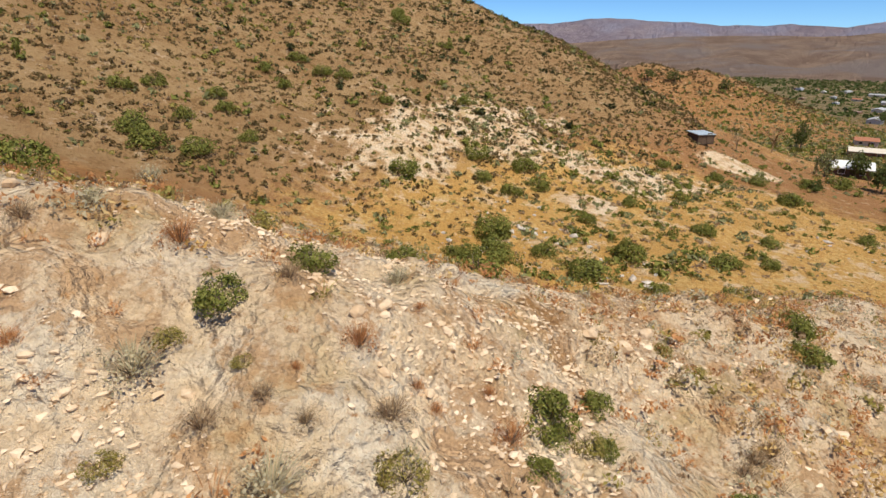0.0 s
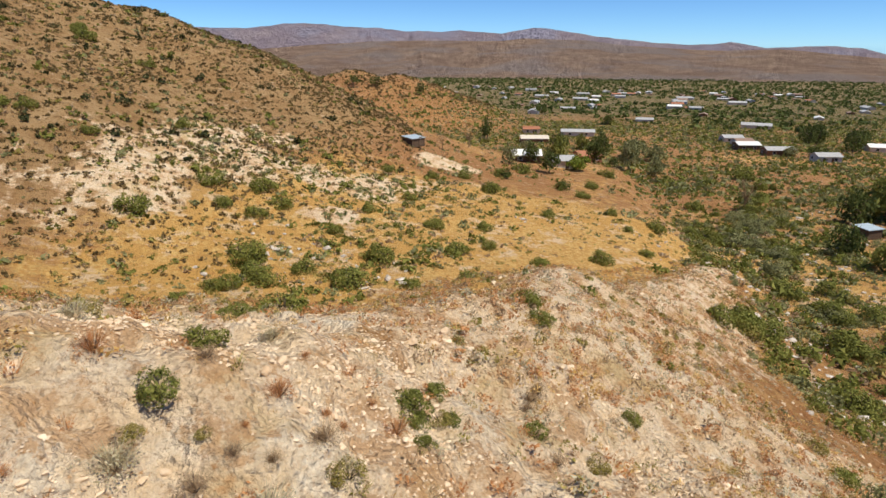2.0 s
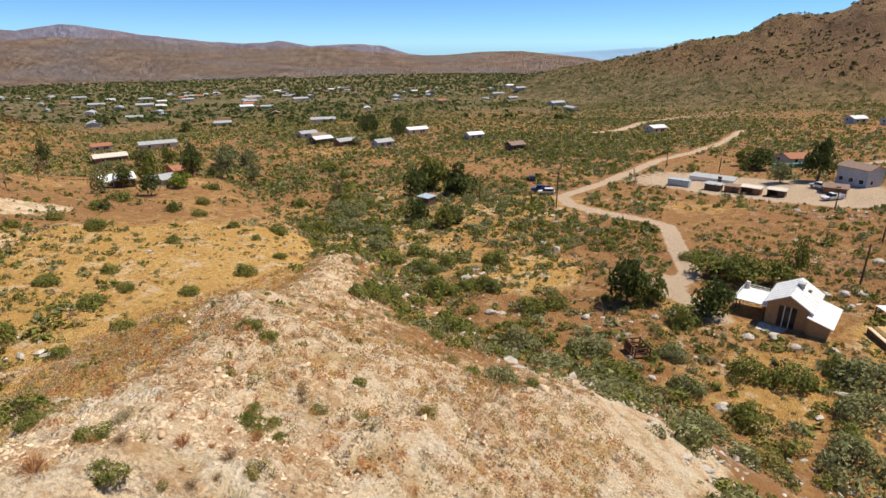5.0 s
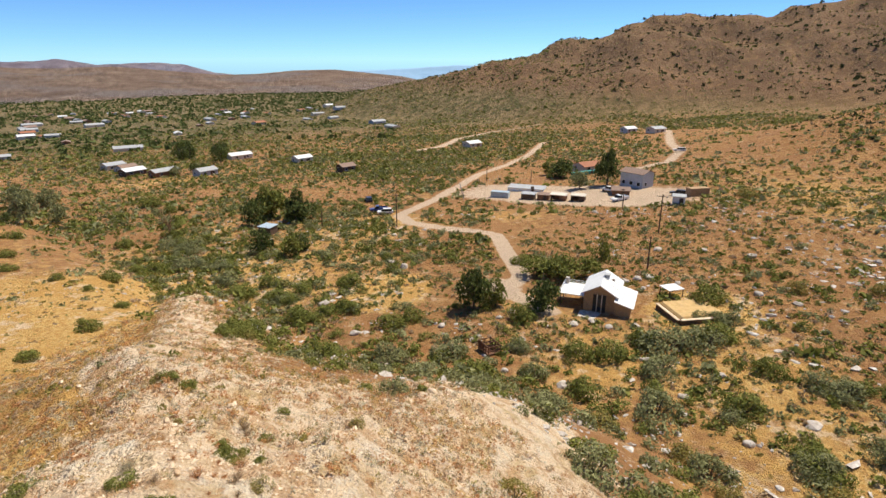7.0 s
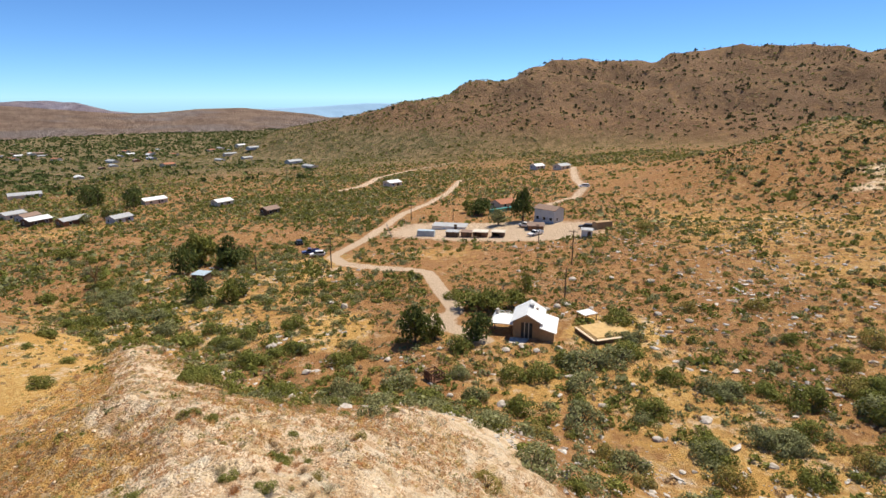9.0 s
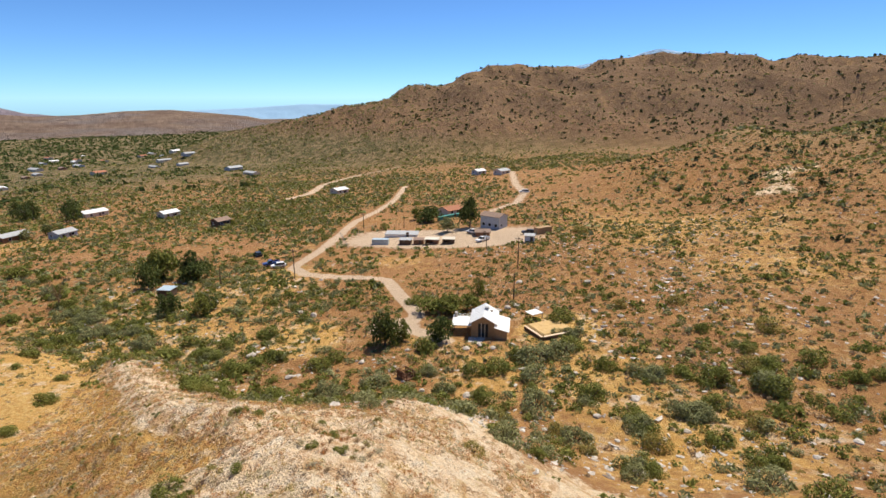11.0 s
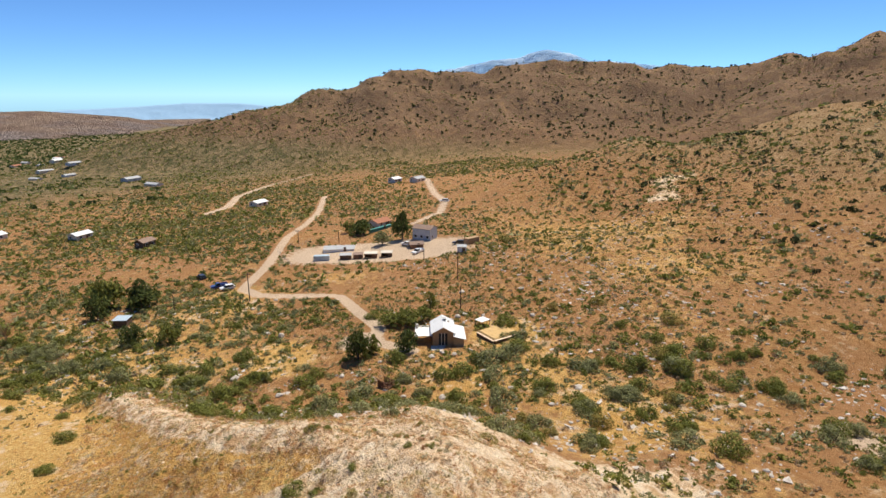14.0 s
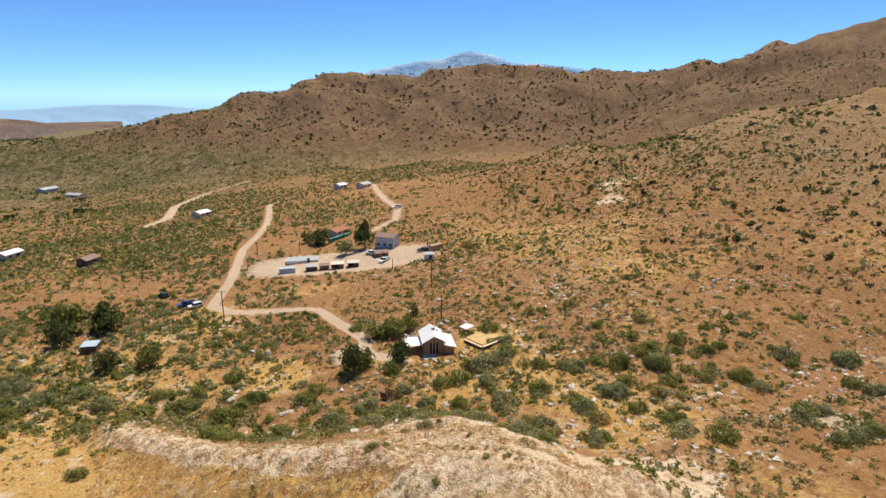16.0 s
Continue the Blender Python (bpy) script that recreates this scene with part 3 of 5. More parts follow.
def spread(shapes, x, y, size, sink=0.05):
    """Copies of the shapes set down on the ground at x, y, turned at random and scaled to the half width."""
    z = ground_at(x, y)
    turn = rng.uniform(0, 6.283, len(x))
    which = rng.integers(0, len(shapes), len(x))
    made = []
    for k, shape in enumerate(shapes):
        m = which == k
        c, s = np.cos(turn[m]), np.sin(turn[m])
        p = shape[None] * (size[m] * rng.uniform(0.85, 1.15, m.sum()))[:, None, None, None]
        px = p[..., 0] * c[:, None, None] - p[..., 1] * s[:, None, None] + x[m][:, None, None]
        py = p[..., 0] * s[:, None, None] + p[..., 1] * c[:, None, None] + y[m][:, None, None]
        pz = p[..., 2] + (z[m] - sink * size[m])[:, None, None]
        made.append(np.stack([px, py, pz], -1).reshape(-1, shape.shape[1], 3))
    return np.concatenate(made)


def scatter(count, x0, x1, y0, y1, keep):
    x, y = rng.uniform(x0, x1, count), rng.uniform(y0, y1, count)
    m = rng.uniform(0, 1, count) < keep(x, y)
    return x[m], y[m]


def clear(x, y):
    """1 where plants may grow, 0 on roads, in yards and round the house."""
    way = np.minimum(near_line(x, y, ROAD), near_line(x, y, FAR_TRACK))
    return (way > 3.0) * (near_line(x, y, LANE) > 3.5) * (yard(x, y) < 0.5) * (np.hypot(x - 70, y + 24) > 8) * (np.hypot(x - 66, y + 37) > 5)


def on_spur(x, y):
    d, bed = wash_way(x, y)
    line = near_line(x, y, [p[:2] for p in SPUR])
    return np.clip((height(x, y) - bed - 3) / 4, 0, 1) * (line < 22) * (x < 66)


small = [dome_cloud(60, 0.24, 0.85, s, 7) for s in range(6)]
tiny = [dome_cloud(18, 0.42, 0.85, 20 + s, 4) for s in range(6)]
dots = [dome_cloud(7, 0.66, 0.9, 40 + s, 2) for s in range(6)]


def patchy(x, y):
    return clear(x, y) * (1 - on_spur(x, y)) * np.clip(0.4 + 0.8 * fractal(x, y, 25, 91, 2), 0.08, 1) * (1 - 0.45 * blotch(x, y, 32, 62, 48, 24)) * (1 - 0.75 * blotch(x, y, 110, 100, 55, 36)) * (1 - 0.2 * blotch(x, y, 70, -75, 40, 32))


def hillside(x, y):
    return clear(x, y) * np.clip(0.5 + 0.5 * fractal(x, y, 70, 95, 2), 0.1, 1) * (1 - 0.5 * (y < -90) * (x > 130) * (x < 330)) * (1 - 0.8 * blotch(x, y, 32, 62, 48, 24))


def sizes(lo, hi, count):
    """Many small, few large."""
    return lo + (hi - lo) * rng.uniform(0, 1, count) ** 2.2


# name, leaves, label, share, half width from, to
SCRUB = (
    ("green_scrub", LEAF_GREEN, "low dark green desert scrub on sandy ground", 0.42, 0.28, 1.15),
    ("sage_scrub", LEAF_SAGE, "low grey-green desert scrub on sandy ground", 0.42, 0.25, 1.0),
    ("olive_scrub", LEAF_OLIVE, "low olive and yellowish desert scrub", 0.6, 0.2, 0.75),
    ("grey_scrub", LEAF_GREY, "grey-brown dry desert scrub on sandy ground", 0.55, 0.2, 0.65))
for name, material, label, share, lo, hi in SCRUB:
    leafy = material in (LEAF_GREEN, LEAF_SAGE)
    quads = []
    x, y = scatter(int(4200 * share), -10, 130, -110, 110, patchy)
    quads.append(spread(small, x, y, sizes(lo * 1.3, hi * 1.4, len(x))))
    x, y = scatter(int((16000 if leafy else 15000) * share), -50, 135, -130, 150, patchy)
    quads.append(spread(tiny, x, y, sizes(lo, hi, len(x))))
    x, y = scatter(int((80000 if leafy else 30000) * share), 130, 420, -230, 330, hillside)
    quads.append(spread(dots, x, y, sizes(lo * 1.2, hi * 1.7, len(x))))
    x, y = scatter(int((14000 if leafy else 9000) * share), 420, 800, -700, 500, hillside)
    quads.append(spread(dots, x, y, sizes(lo * 2.0, hi * 2.0, len(x))))
    x, y = scatter(int((7000 if leafy else 8000) * share), -200, 135, -420, -125, hillside)
    quads.append(spread(tiny, x, y, sizes(lo * 1.2, hi * 1.5, len(x))))
    x, y = scatter(int(9000 * share), 100, 420, -600, -225, hillside)
    quads.append(spread(dots, x, y, sizes(lo * 1.5, hi * 1.9, len(x))))
    x, y = scatter(int((5000 if leafy else 9000) * share), -80, 60, 56, 165, hillside)
    quads.append(spread(tiny, x, y, sizes(lo, hi * 1.0, len(x))))
    x, y = scatter(int(5000 * share), 30, 330, 230, 460, hillside)
    quads.append(spread(dots, x, y, sizes(lo * 1.5, hi * 1.9, len(x))))
    x, y = scatter(int((3000 if leafy else 4500) * share), 25, 210, -220, -45, lambda x, y: clear(x, y) * np.clip(0.55 + 0.7 * fractal(x, y, 22, 94, 2), 0.1, 1))
    quads.append(spread(tiny, x, y, sizes(lo * 1.4, hi * (1.7 if leafy else 1.2), len(x))))
    x, y = scatter(int(20000 * share), 420, 950, -150, 260, hillside)
    quads.append(spread(dots, x, y, sizes(lo * 2.0, hi * 2.0, len(x))))
    x, y = scatter(int(2400 * share * (0.2 if leafy else 1.0)), -12, 80, 12, 82, lambda x, y: np.clip(0.5 + 0.8 * fractal(x, y, 9, 93, 2), 0.1, 1))
    quads.append(spread(small, x, y, sizes(lo * 0.8, hi * 0.75, len(x))))
    x, y = scatter(int(1500 * share), 40, 125, -15, 75, lambda x, y: clear(x, y) * (1 - on_spur(x, y)) * np.exp(-(wash_way(x, y)[0] / 13) ** 2))
    quads.append(spread(small, x, y, sizes(lo * 1.6, hi * 1.9, len(x))))
    if leafy:
        x, y = scatter(int(13000 * share), 70, 300, -5, 130, lambda x, y: clear(x, y) * (1 - on_spur(x, y)) * (wash_way(x, y)[0] < 9) * np.clip(0.6 + 0.7 * fractal(x, y, 25, 45, 2), 0.1, 1))
        quads.append(spread(tiny, x, y, sizes(lo * 1.4, hi * 1.5, len(x))))
    quads_object(name, np.concatenate(quads), material, label, "scrub")


# bushes that crowd the banks of the wash and the flat below the road
thick = [dome_cloud(240, 0.115, 0.95, 180 + s, 9) for s in range(8)]


def bank(x, y):
    return clear(x, y) * (1 - on_spur(x, y)) * np.exp(-(wash_way(x, y)[0] / 19) ** 2)


for name, material, label, seed in (
        ("sage_bank_bushes", LEAF_SAGE, "grey-green bushes crowding the banks of the wash", 33),
        ("green_bank_bushes", LEAF_GREEN, "green bushes crowding the banks of the wash", 35)):
    x, y = scatter(230, 16, 80, -85, 32, bank)
    quads = [spread(thick, x, y, rng.uniform(0.8, 2.1, len(x)))]
    x, y = scatter(620, 66, 160, -5, 80, lambda x, y: clear(x, y) * (wash_way(x, y)[0] < 9) * np.clip(0.42 + 0.6 * fractal(x, y, 14, seed, 2), 0, 1))
    quads.append(spread(thick, x, y, rng.uniform(0.6, 1.9, len(x))))
    x, y = scatter(220, 24, 130, -140, -40, lambda x, y: clear(x, y) * np.clip(0.3 + 0.6 * fractal(x, y, 16, seed + 9, 2), 0, 1))
    quads.append(spread(thick, x, y, rng.uniform(0.5, 1.4, len(x))))
    quads_object(name, np.concatenate(quads), material, label, "bushes")

# brown tufts that speckle the hillsides
quads = []
x, y = scatter(15000, -75, 60, 56, 165, lambda x, y: np.clip((height(x, y) - 9) / 4, 0, 1) * np.clip(0.75 + 0.5 * fractal(x, y, 12, 37, 2), 0.2, 1))
quads.append(spread(tiny, x, y, rng.uniform(0.22, 0.6, len(x))))
x, y = scatter(9000, -60, 400, -450, -110, lambda x, y: clear(x, y) * np.clip((height(x, y) - 9) / 6, 0, 1) * np.clip(0.6 + 0.5 * fractal(x, y, 30, 39, 2), 0.1, 1))
quads.append(spread(dots, x, y, rng.uniform(0.4, 1.1, len(x))))
x, y = scatter(2600, 70, 210, 320, 420, lambda x, y: np.clip(0.7 + 0.5 * fractal(x, y, 30, 39, 2), 0.1, 1))
quads.append(spread(dots, x, y, rng.uniform(0.5, 1.5, len(x))))
quads_object("hill_tufts", np.concatenate(quads), LEAF_BROWN, "dark brown dry tufts speckling the hillsides", "scrub")


# dark junipers dotted over the brown hills, thickest in their gullies
def gullies(x, y):
    fold = 1 - np.abs(fractal(x, y, 95, 31, 4))
    return clear(x, y) * np.clip((height(x, y) - 7) / 10, 0, 1) * np.clip(1.25 - 0.95 * fold, 0.12, 1)


quads = []
x, y = scatter(9000, 400, 830, -820, 190, gullies)
quads.append(spread(dots, x, y, sizes(1.1, 3.3, len(x))))
x, y = scatter(4200, -60, 400, -640, -120, gullies)
quads.append(spread(tiny, x, y, sizes(0.8, 2.3, len(x))))
x, y = scatter(1100, -100, 60, 85, 190, gullies)
quads.append(spread(tiny, x, y, sizes(0.5, 1.3, len(x))))
quads_object("juniper_scrub", np.concatenate(quads), LEAF_JUNIPER, "dark round junipers dotted over the brown hillsides", "scrub")

# trees of the far town, one sheet of dark crowns
x, y = scatter(17000, 330, 1900, 60, 1500, lambda x, y: np.clip(0.4 + 0.9 * fractal(x, y, 160, 97, 2) + 0.7 * (np.hypot(x, y) > 850), 0, 1) * (y > x * 0.1))
quads_object("far_trees", spread(dots, x, y, rng.uniform(2.0, 4.6, len(x))), LEAF_DARK, "dark green trees between the houses of the far town", "trees")

# low growth on the spur
puffs = [leaf_cloud(22, 0.15, 1.0, 0.85, 50 + s, 5) for s in range(4)]
twigs = [tuft(30, 0.75, 0.8, 0.01, 60 + s) for s in range(4)]
blades = [tuft(8, 0.7, 0.6, 0.03, 70 + s) for s in range(4)]


def tops(x, y):
    return on_spur(x, y) * np.clip(0.68 + 0.5 * fractal(x, y, 5, 99, 2), 0.12, 1) * (np.hypot(x, y) > 4)


for name, material, label, count, lo, hi in (
        ("rust_tufts", LEAF_RUST, "rust-brown dry tufts on the pale spur", 1700, 0.2, 0.6),
        ("grey_tufts", LEAF_GREY, "grey-brown twiggy tufts on the pale spur", 1100, 0.25, 0.62),
        ("pale_tufts", LEAF_PALE, "pale sage-grey tufts on the pale spur", 400, 0.25, 0.6),
        ("olive_tufts", LEAF_OLIVE, "olive-green small tufts on the pale spur", 700, 0.2, 0.55)):
    x, y = scatter(count * 2, -40, 66, -28, 46, tops)
    quads_object(name, np.concatenate([spread(twigs, x, y, rng.uniform(lo, hi, len(x))), spread(puffs, x, y, rng.uniform(lo, hi, len(x)) * 0.7)]), material, label, "tufts")
clumps = [dome_cloud(42, 0.14, 0.85, 150 + s, 5) for s in range(8)]
for name, material, label, count in (
        ("rust_clumps", LEAF_RUST, "low rust-brown dry clumps along the pale ridge", 10000),
        ("grey_clumps", LEAF_GREY, "low grey-brown dry clumps along the pale ridge", 5500),
        ("olive_clumps", LEAF_OLIVE, "low olive clumps along the pale ridge", 2600),
        ("straw_clumps", STRAW, "low straw-coloured clumps along the pale ridge", 8000),
        ("pale_clumps", LEAF_PALE, "low pale sage clumps along the pale ridge", 5000)):
    x, y = scatter(count, -14, 68, -28, 48, lambda x, y: tops(x, y) * np.clip((np.hypot(x + 1, y - 8) - 2) / 9, 0.0, 1))
    quads_object(name, spread(clumps, x, y, 0.2 + 0.36 * rng.uniform(0, 1, len(x)) ** 1.4), material, label, "tufts")
x, y = scatter(10000, -40, 66, -28, 46, tops)
quads_object("straw_grass", spread(blades, x, y, rng.uniform(0.12, 0.34, len(x))), STRAW, "short dry straw grass on the pale spur", "grass")
x, y = scatter(14000, -20, 75, 18, 90, lambda x, y: (1 - on_spur(x, y)) * np.clip(0.4 + fractal(x, y, 8, 98, 2), 0, 1))
quads_object("basin_grass", spread(blades, x, y, rng.uniform(0.3, 0.6, len(x))), STRAW, "orange dry grass on the flat below the spur", "grass")


# ---- stones ----
def chip(seed, sharp=0.55):
    """A broken stone 1 m in half width: twelve corners, twenty faces, as quads with a doubled corner."""
    g = np.random.default_rng(seed)
    bm = bmesh.new()
    bmesh.ops.create_icosphere(bm, subdivisions=1, radius=1)
    for v in bm.verts:
        v.co = v.co * float(g.uniform(1 - sharp, 1 + sharp * 0.6))
        v.co.z *= 0.62
    bm.verts.ensure_lookup_table()
    tris = np.array([[v.co[:] for v in f.verts] for f in bm.faces])
    corners = np.array([v.co[:] for v in bm.verts])
    faces = np.array([[v.index for v in f.verts] for f in bm.faces])
    bm.free()
    return corners, faces


CHIPS = [chip(100 + s) for s in range(6)]


def stones(name, x, y, size, material, label, sink=0.25):
    z = ground_at(x, y)
    all_v, all_f, start = [], [], 0
    which = rng.integers(0, len(CHIPS), len(x))
    for k, (corners, faces) in enumerate(CHIPS):
        m = np.where(which == k)[0]
        turn, stretch = rng.uniform(0, 6.283, len(m)), rng.uniform(0.45, 1.6, (len(m), 1, 3))
        p = corners[None] * stretch * size[m][:, None, None]
        c, s = np.cos(turn)[:, None], np.sin(turn)[:, None]
        v = np.stack([p[..., 0] * c - p[..., 1] * s + x[m][:, None], p[..., 0] * s + p[..., 1] * c + y[m][:, None], p[..., 2] + (z[m] + size[m] * (0.5 - sink * 2))[:, None]], -1)
        all_v.append(v.reshape(-1, 3))
        all_f.append((faces[None] + (start + np.arange(len(m)) * len(corners))[:, None, None]).reshape(-1, 3))
        start += len(m) * len(corners)
    mesh = bpy.data.meshes.new(name)
    mesh.from_pydata(np.concatenate(all_v).tolist(), [], np.concatenate(all_f).tolist())
    mesh.materials.append(material)
    return tagged(new(name, mesh), label, "stones", kind="stuff")


x, y = scatter(75000, -12, 14, -5, 20, lambda x, y: on_spur(x, y) * np.clip(0.35 + 0.8 * fractal(x, y, 2.6, 55, 2), 0, 1) * np.exp(-(np.hypot(x + 2, y - 8) / 11) ** 2))
stones("spur_rubble", x, y, 0.02 + 0.06 * rng.uniform(0, 1, len(x)) ** 4, PALE_STONE, "pale broken rubble on the spur")
x, y = scatter(3000, 8, 66, 0, 46, lambda x, y: on_spur(x, y) * 0.6)
stones("ridge_rubble", x, y, 0.04 + 0.16 * rng.uniform(0, 1, len(x)) ** 3, PALE_STONE, "pale broken stones along the lower ridge")
x, y = scatter(9000, -5, 135, -120, 70, lambda x, y: clear(x, y) * (1 - on_spur(x, y)) * np.clip(fractal(x, y, 16, 57, 3) + 0.9 * np.exp(-(wash_way(x, y)[0] / 14) ** 2), 0, 1))
stones("wash_stones", x, y, 0.12 + 0.5 * rng.uniform(0, 1, len(x)) ** 3, GREY_STONE, "pale grey stones strewn along the wash")
x, y = scatter(9000, 8, 80, -90, 45, lambda x, y: np.exp(-(wash_way(x, y)[0] / 4.5) ** 2) * np.clip(0.45 + fractal(x, y, 7, 53, 2), 0, 1))
stones("wash_cobbles", x, y, 0.10 + 0.32 * rng.uniform(0, 1, len(x)) ** 3, GREY_STONE, "pale cobbles heaped in the bed of the wash")
x, y = scatter(2600, 40, 130, -150, -60, lambda x, y: np.clip(fractal(x, y, 18, 59, 2) - 0.1, 0, 1))
stones("slope_stones", x, y, 0.15 + 0.45 * rng.uniform(0, 1, len(x)) ** 2, GREY_STONE, "grey stones in patches on the straw slope")


# ---- bushes and trees, one by one ----
def part(name, mesh, parent, label="", m=None):
    ob = new(name, mesh)
    ob.parent = parent
    if m is not None:
        ob.matrix_basis = m
    return tagged(ob, label)


def limb_mesh(name, limbs, material, sides=5):
    """Tapered round limbs, each from a point and radius to a point and radius."""
    bm = bmesh.new()
    for p, r, q, s in limbs:
        p, q = Vector(p), Vector(q)
        turn = (q - p).to_track_quat("Z", "Y")
        rings = []
        for c, w in ((p, r), (q, s)):
            rings.append([bm.verts.new(c + turn @ Vector((w * math.cos(6.283 * k / sides), w * math.sin(6.283 * k / sides), 0))) for k in range(sides)])
        for k in range(sides):
            bm.faces.new((rings[0][k], rings[0][(k + 1) % sides], rings[1][(k + 1) % sides], rings[1][k]))
        bm.faces.new(rings[1])
    mesh = bpy.data.meshes.new(name)
    bm.to_mesh(mesh)
    bm.free()
    mesh.materials.append(material)
    return mesh


def bush_kinds(material, count, size, tall, seeds, twiggy=False):
    made = []
    for s in seeds:
        g = random.Random(s)
        cloud = dome_cloud(count, size, tall * 0.85, s, 16, corners=4 if twiggy else 3)
        if twiggy:
            cloud = np.concatenate([tuft(count // 2, tall, 0.95, 0.007, s), cloud[: count // 2]])
        crown = quads_object("", cloud, material, "", "")
        stems = limb_mesh("woody_base", [((0, 0, -0.1), 0.035, (g.uniform(-0.55, 0.55), g.uniform(-0.55, 0.55), tall * g.uniform(0.4, 0.7)), 0.012) for k in range(7)], BARK, 4)
        made.append((crown, stems))
    return made


def plant_bushes(rows, kinds, name, label, group):
    g = random.Random(len(rows))
    for x, y, r in rows:
        share = [(x, y, r)]
        if r > 3.1:
            share = [(x + r * g.uniform(-0.65, 0.65), y + r * g.uniform(-0.65, 0.65), r * g.uniform(0.45, 0.62)) for k in range(3)]
        for bx, by, br in share:
            crown, base = g.choice(kinds)
            ob = new(name)
            ob.empty_display_size = 0.1
            ob.matrix_basis = pose(bx, by, float(ground_at(bx, by)[0]) - 0.03 * br, 0, 0, g.uniform(0, 360)) @ Matrix.Diagonal((br * g.uniform(0.95, 1.2), br * g.uniform(0.9, 1.15), br * g.uniform(0.9, 1.15), 1))
            part("crown", crown, ob)
            part("woody_base", base, ob, "thin woody base")
            tagged(ob, label, "bush", group)


WASH_BUSHES = [(75.4, 32.9, 3.71), (68.6, 20.4, 3.67), (66.7, 25.9, 3.14), (51.9, 31, 3.87), (64.8, 7.8, 2.24), (62.3, 11, 2.69), (63.8, -9.6, 2.47), (90, -11.5, 2.16), (69.5, -39.9, 3.06), (52.3, -16, 2.47), (52.4, -20.4, 2.72), (55.7, -25.5, 2.13), (56.6, -36.3, 2.97), (47.2, -38.8, 2.31), (42.5, -48, 3.26), (39.4, -32.4, 2.72), (43.1, -15.2, 2.45), (45.9, -2.5, 2.26), (51.2, 18.3, 2.44)]
CREEK_BUSHES = [(113.8, 72.3, 4.2), (104.1, 64.1, 4.3), (97.9, 58.4, 4.1), (93.3, 53, 3.9), (86.7, 47.2, 2.9), (113.7, 66.8, 4.1), (137.2, 85.2, 3.9), (96.5, 62.1, 2.9), (150.9, 95.1, 3.8), (76.3, 40.3, 2.6), (74.7, 32.7, 3.2), (65.5, 26.5, 3), (79, 29.6, 2.4), (82.9, 37.1, 2.5), (122, 77, 3.6), (129, 82, 3.6), (108, 69, 3.4), (101.5, 21.8, 1.7), (95.6, 16.1, 1.8), (81.1, 21.3, 2.9), (88.4, 14.2, 1.5)]
SAGE_BUSHES = [(51.1, -29.9, 6), (41.3, -43.9, 4.06), (39, -22.6, 3.01), (36.2, -10.3, 2.22), (46.8, -9.9, 2.1), (51.5, 1.4, 2.62), (49, 9.1, 2.77), (20.9, 4.4, 1.35), (16.8, -10.2, 2.3), (28.3, -24.1, 2.53), (28.8, -34.2, 2.48), (29.3, -43.2, 2.84), (54.3, -8.4, 1.81), (61.6, -38.4, 3.64), (37.8, -30.5, 1.64)]
SOUTHERN_BUSHES = [(36.5, -15.8, 2.1), (31.5, -22.7, 1.86), (25.6, -24.9, 1.41), (24, -34.3, 2.2), (36.2, -52.4, 2.95), (35.7, -59.4, 4.02), (49.2, -73.5, 2.81), (22.5, -42.9, 2.3), (23.9, -50, 2.04), (136.5, -74.3, 3.85), (14.9, -13.2, 1.35), (8, -4, 1.28), (30.8, -47.9, 2.12), (44.8, -64.7, 3.12), (67.8, -66, 2.43), (70.6, -54.4, 2.06), (53.4, -62.2, 1.9)]
RISE_BUSHES = [(10.6, -91, 5.25), (1.7, -79.5, 4.45), (0.4, -60.5, 4.51), (34.7, -59.7, 5.48), (15.9, -67.9, 4.68), (19.3, -29.3, 3.8), (16.7, -43.6, 3.49), (4.3, -41.4, 2.67), (-6.2, -55.7, 3.4), (30, -73.7, 3.25), (35.8, -70.3, 2.53), (30, -42.9, 3.7), (28.6, -34, 3.51), (16.5, -82.6, 3.64), (-8.4, -61.3, 3.52), (9.2, -38.3, 2.69)]
BASIN_BUSHES = [(40.3, 65.3, 1.54), (30.4, 56.3, 1.7), (14.4, 50.4, 2.38), (10.7, 55.4, 1.5), (19.8, 55.9, 2.28), (26.4, 46.4, 1.64), (19.6, 46.6, 1.25), (17.8, 65.9, 1.36), (25.4, 74, 1.32), (32.7, 66.7, 1.7), (35.9, 57.2, 1.39), (49.1, 49.7, 1.86), (60.9, 52.5, 1.4), (39, 49.9, 1.52), (5.5, 59.4, 2.75), (4.4, 55.3, 3.25), (1.3, 53.5, 1.26), (9, 72.4, 1.62), (11.9, 80.6, 2.45), (13.3, 75.7, 1.92), (-2.6, 26.9, 0.76), (1.3, 19.8, 1.25), (-1.1, 14.7, 0.54), (-1.1, 18.3, 0.51)]
TERRACE_BUSHES = [(75.6, 64, 2.23), (92.7, 69.8, 1.94), (54.3, 84.8, 2.22), (84.9, 90.9, 2.03), (74.6, 89.4, 1.91), (75.4, 104.4, 2.78), (70.6, 70.1, 1.39), (56, 69.9, 1.52), (74.3, 81.9, 1.83), (54.1, 94.8, 1.79), (46.5, 94.3, 1.43), (66.3, 61.7, 1.28), (114.9, 86.5, 2.35), (93.6, 65.7, 2.56), (102.4, 104.4, 2.36), (65.7, 99.8, 1.95), (35.6, 81.6, 1.48), (37.4, 95.1, 1.39)]
